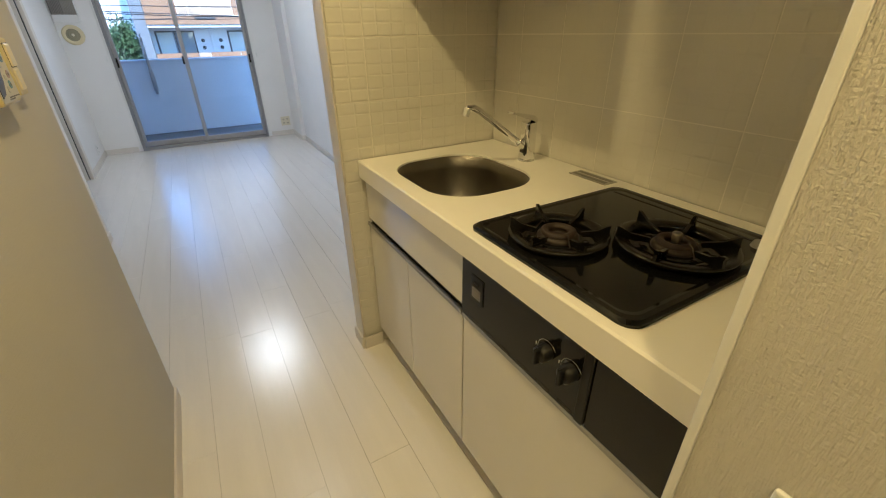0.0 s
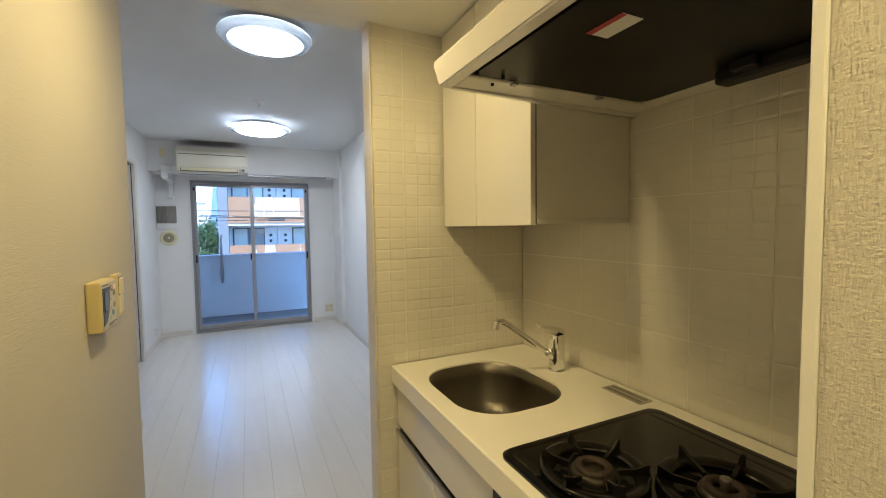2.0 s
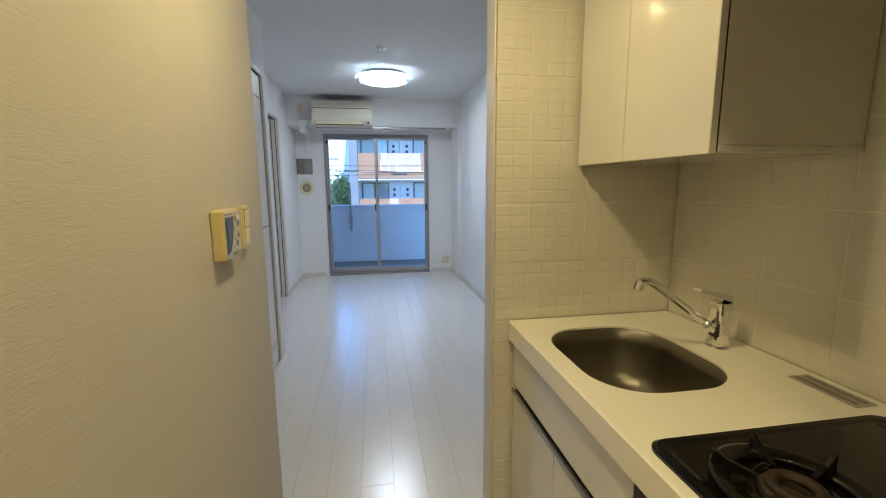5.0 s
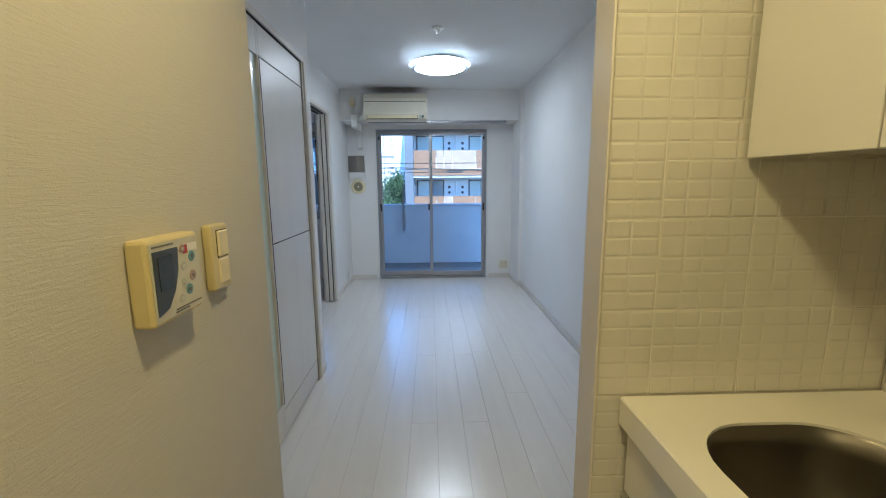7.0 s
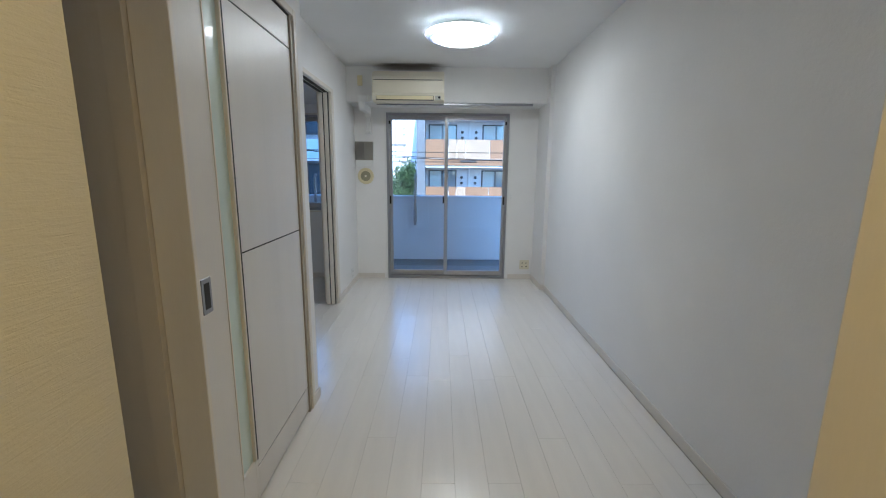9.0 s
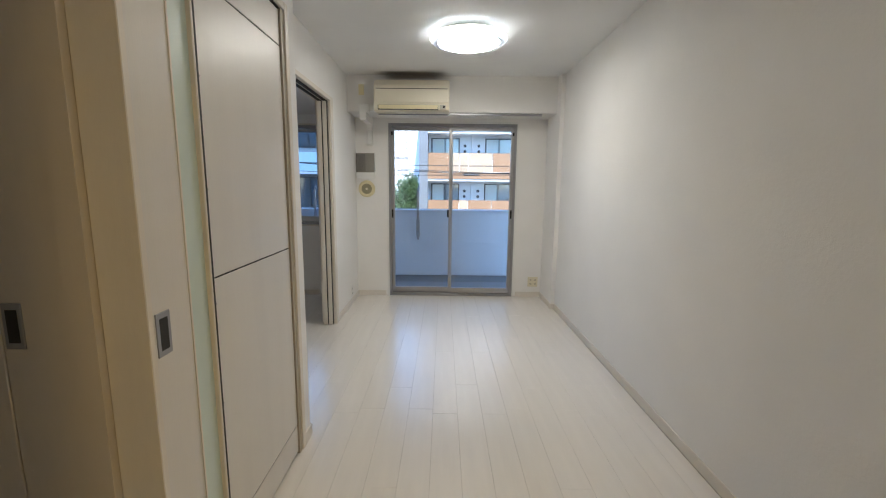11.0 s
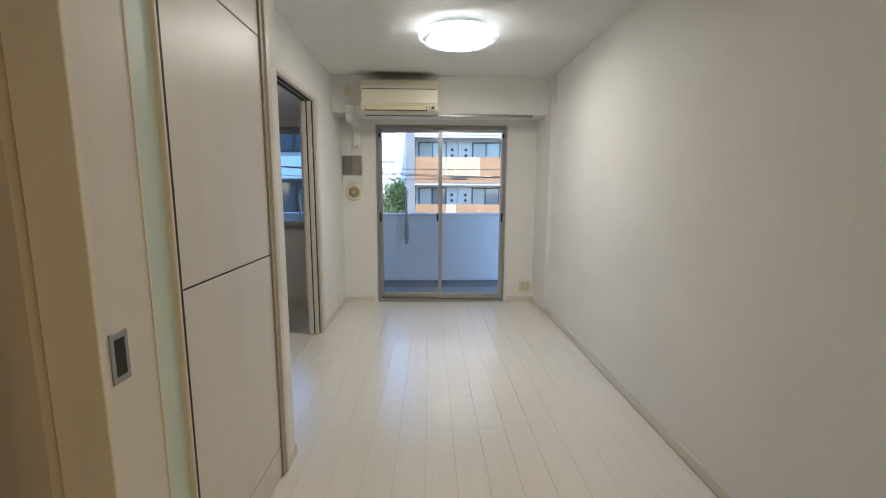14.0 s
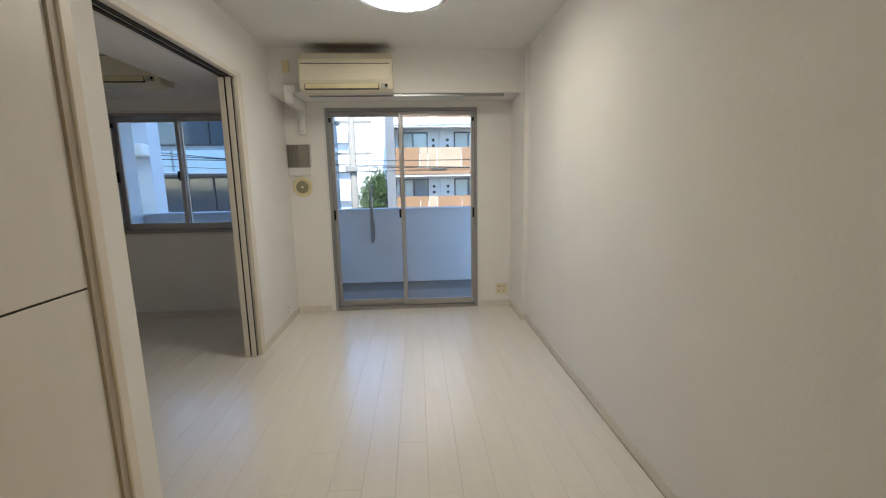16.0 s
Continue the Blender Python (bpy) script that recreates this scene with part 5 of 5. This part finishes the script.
def build_tree(x, y, height, seed):
    rnd = random.Random(seed)
    ob = thing("street_tree", "green leafy street tree between the houses", "tree", at=(x, y, -4.0))
    bm = rod([(0, 0, 0), (0.08, 0.05, height * 0.35), (-0.05, 0.1, height * 0.7), (0.05, 0.05, height * 0.9)], [0.16, 0.13, 0.08, 0.03], 9)
    limbs = []
    for k in range(11):
        a, z = rnd.uniform(0, 6.28), height * rnd.uniform(0.42, 0.85)
        r = rnd.uniform(0.3, 0.75)
        tip = Vector((r * math.cos(a), r * math.sin(a), z + rnd.uniform(0.2, 0.7)))
        rod([(0, 0, z), tip * 0.6 + Vector((0, 0, z * 0.4)), tip], [0.05, 0.035, 0.015], 6, bm)
        limbs.append(tip)
    part("trunk", bm, M_BARK, ob)
    lv = bmesh.new()
    for k in range(7000):
        c = rnd.choice(limbs) + Vector((rnd.gauss(0, 0.30), rnd.gauss(0, 0.30), rnd.gauss(0, 0.38)))
        q = Euler((rnd.uniform(0, 6.3), rnd.uniform(0, 6.3), rnd.uniform(0, 6.3))).to_matrix()
        s = rnd.uniform(0.05, 0.11)
        lv.faces.new([lv.verts.new(c + q @ Vector(p) * s) for p in ((-1, 0, 0), (0, -0.5, 0.1), (1, 0, 0), (0, 0.5, 0.1))])
    tagged(part("crown", lv, M_LEAF, ob, "loose green leaves"), kind="stuff")


build_tree(-2.55, 30.0, 6.3, 4)


def build_utility_pole():
    ob = thing("utility_pole", "grey-brown concrete utility pole with cross arms", "utility pole", at=(-1.97, 17.6, -4.0))
    part("pole", rod([(0, 0, 0), (0, 0, 9.5)], [0.15, 0.11], 14), M_CONCRETE, ob, smooth=True)
    for z in (6.3, 7.4):
        part("cross_arm", box(-0.7, 0.7, -0.05, 0.05, z, z + 0.08), M_GREY_PLASTIC, ob)
        for xx in (-0.6, 0.0, 0.6):
            part("insulator", lathe([(0, 0.2), (0.05, 0.18), (0.06, 0.08), (0.03, 0.0)], 10, (xx, 0, z + 0.08)), M_PAPER, ob)
    part("cable_box", box(-0.26, 0.18, -0.28, -0.11, 5.70, 5.89, 0.03), M_GREY_PLASTIC, ob, "dark grey cable box")


build_utility_pole()


def build_cables():
    for k, (z0, z1, sag, y) in enumerate(((2.32, 1.62, 0.21, 17.60), (1.93, 1.83, 0.29, 17.68), (2.11, 2.0, 0.13, 17.54), (1.62, 2.04, 0.25, 17.57), (2.46, 1.79, 0.38, 17.64))):
        ob = thing("overhead_cable", "black overhead street cable", "cable", "street cables")
        pts = []
        for i in range(25):
            u = i / 24
            pts.append((-10 + 18.4 * u, y, z0 + (z1 - z0) * u - sag * 4 * u * (1 - u) * 1.2 + 0.175))
        part("wire", rod(pts, 0.009 if k % 2 else 0.014, 6), M_CABLE, ob)
    ob = thing("cable_closure", "dark splice closure hung on a street cable", "cable box")
    part("body", box(0.83, 1.46, 17.55, 17.66, 1.69, 1.78, 0.04), M_CABLE, ob)


build_cables()

# ---- tiles of the kitchen bay ----
JOINT = 0.0032


def tile_mesh(w, h, seed, relief=1.0):
    """A glazed tile that stands out from its wall by a few millimetres, pressed with a grid of small pillows."""
    rnd = random.Random(seed)
    bm = bmesh.new()
    nx, nz = max(1, round(w / 0.05)), max(1, round(h / 0.04))
    box(0, w, -0.0008, 0, 0, h, bm=bm)
    us = [0.0] + [w * (i + rnd.uniform(-0.10, 0.10)) / nx for i in range(1, nx)] + [w]
    vs = [0.0] + [h * (j + rnd.uniform(-0.07, 0.07)) / nz for j in range(1, nz)] + [h]
    for i in range(nx):
        for j in range(nz):
            a0, a1 = us[i] + 0.0007, us[i + 1] - 0.0007
            b0, b1 = vs[j] + 0.0007, vs[j + 1] - 0.0007
            d = -0.0009 - relief * (0.0007 + rnd.uniform(0.0, 0.0006))
            low = [bm.verts.new((a, -0.00085, b)) for a, b in ((a0, b0), (a1, b0), (a1, b1), (a0, b1))]
            c = 0.0024 + rnd.uniform(0.0, 0.003)
            top = [bm.verts.new((a, d + relief * rnd.uniform(-0.00035, 0.00035), b)) for a, b in ((a0 + c, b0 + c), (a1 - c, b0 + c), (a1 - c, b1 - c), (a0 + c, b1 - c))]
            bm.faces.new(top)
            for k in range(4):
                bm.faces.new((low[k], low[(k + 1) % 4], top[(k + 1) % 4], top[k]))
    bmesh.ops.recalc_face_normals(bm, faces=bm.faces)
    me = bpy.data.meshes.new("tile")
    bm.to_mesh(me)
    bm.free()
    me.materials.append(M_TILE)
    return me


tile_cache = {}


def lay_tiles(parent, u0, u1, z_lines, u_lines, where, relief):
    us = [u0] + [u for u in u_lines if u0 + 0.01 < u < u1 - 0.01] + [u1]
    zs2 = z_lines
    n = 0
    for a, b in zip(us, us[1:]):
        for c, d in zip(zs2, zs2[1:]):
            n += 1
            key = (round(b - a, 4), round(d - c, 4), n % 4, relief)
            if key not in tile_cache:
                tile_cache[key] = tile_mesh(b - a - JOINT, d - c - JOINT, n, relief)
            ob = new("tile", tile_cache[key])
            ob.parent = parent
            ob.matrix_world = where(a + JOINT / 2, c + JOINT / 2, b - a - JOINT)


zl = [0.0] + [0.846 - 0.2 * k for k in (4, 3, 2, 1)] + [0.846 + 0.2 * k for k in range(7)] + [LOW - 0.001]
side = structure("wall_tiles_side", box(0.505, 1.170, 1.518, 1.525, 0, LOW), M_GROUT, "cream glazed tile wall beside the sink", "tiled wall")
lay_tiles(side, 0.507, 1.1685, zl, [0.627 + 0.2 * k for k in range(4)], lambda u, z, w: pose(u, 1.518, z), 0.8)
back = structure("wall_tiles_back", box(1.169, 1.175, 0.222, 1.510, 0, LOW), M_GROUT, "cream glazed tile wall behind the hob", "tiled wall")
lay_tiles(back, 0.224, 1.5165, zl, [0.370, 0.565, 0.765, 0.968, 1.168, 1.368], lambda u, z, w: pose(1.169, u + w, z, 0, 0, -90), 0.3)
end = structure("wall_tiles_end", box(0.531, 1.168, 0.21, 0.218, 0, LOW), M_GROUT, "cream glazed tile wall at the end of the kitchen bay", "tiled wall")
lay_tiles(end, 0.535, 1.165, zl, [0.627 + 0.2 * k for k in range(4)], lambda u, z, w: pose(u + w, 0.218, z, 0, 0, 180), 0.3)

# ---- floor boards ----
PITCH, SEAM = 0.1445, 0.1655
board_cache = {}


def board(w, length):
    key = (round(w, 4), round(length, 3))
    if key not in board_cache:
        bm = bmesh.new()
        g, c = 0.0003, 0.0007
        rings = []
        for inset, z in ((g, -0.003), (g, -c), (g + c, 0.0)):
            rings.append([bm.verts.new(p) for p in ((inset, inset, z), (w - inset, inset, z), (w - inset, length - inset, z), (inset, length - inset, z))])
        for a, b in zip(rings, rings[1:]):
            for k in range(4):
                bm.faces.new((a[k], a[(k + 1) % 4], b[(k + 1) % 4], b[k]))
        bm.faces.new(rings[-1])
        me = bpy.data.meshes.new("board")
        bm.to_mesh(me)
        bm.free()
        me.materials.append(M_PLANK)
        board_cache[key] = me
    return board_cache[key]


rnd = random.Random(11)
k = math.floor((-3.1 - SEAM) / PITCH)
while SEAM + k * PITCH < RIGHT - 0.03:
    xa, xb = max(-3.1, SEAM + k * PITCH), min(RIGHT - 0.0125, SEAM + (k + 1) * PITCH)
    if xb - xa > 0.01:
        joint = 3.667 + 0.43 * ((k * 2) % 4) + (0.0 if k % 3 else 0.31) - 0.9 * 8
        ya = -1.3
        while ya < FAR - 0.001:
            while joint <= ya + 0.001:
                joint += 0.909 * (1 if k % 2 else 2)
            yb = min(FAR, joint)
            ob = new("board", board(xb - xa, yb - ya))
            ob.parent = floor
            ob.matrix_world = pose(xa, ya, 0)
            ya = yb
    k += 1
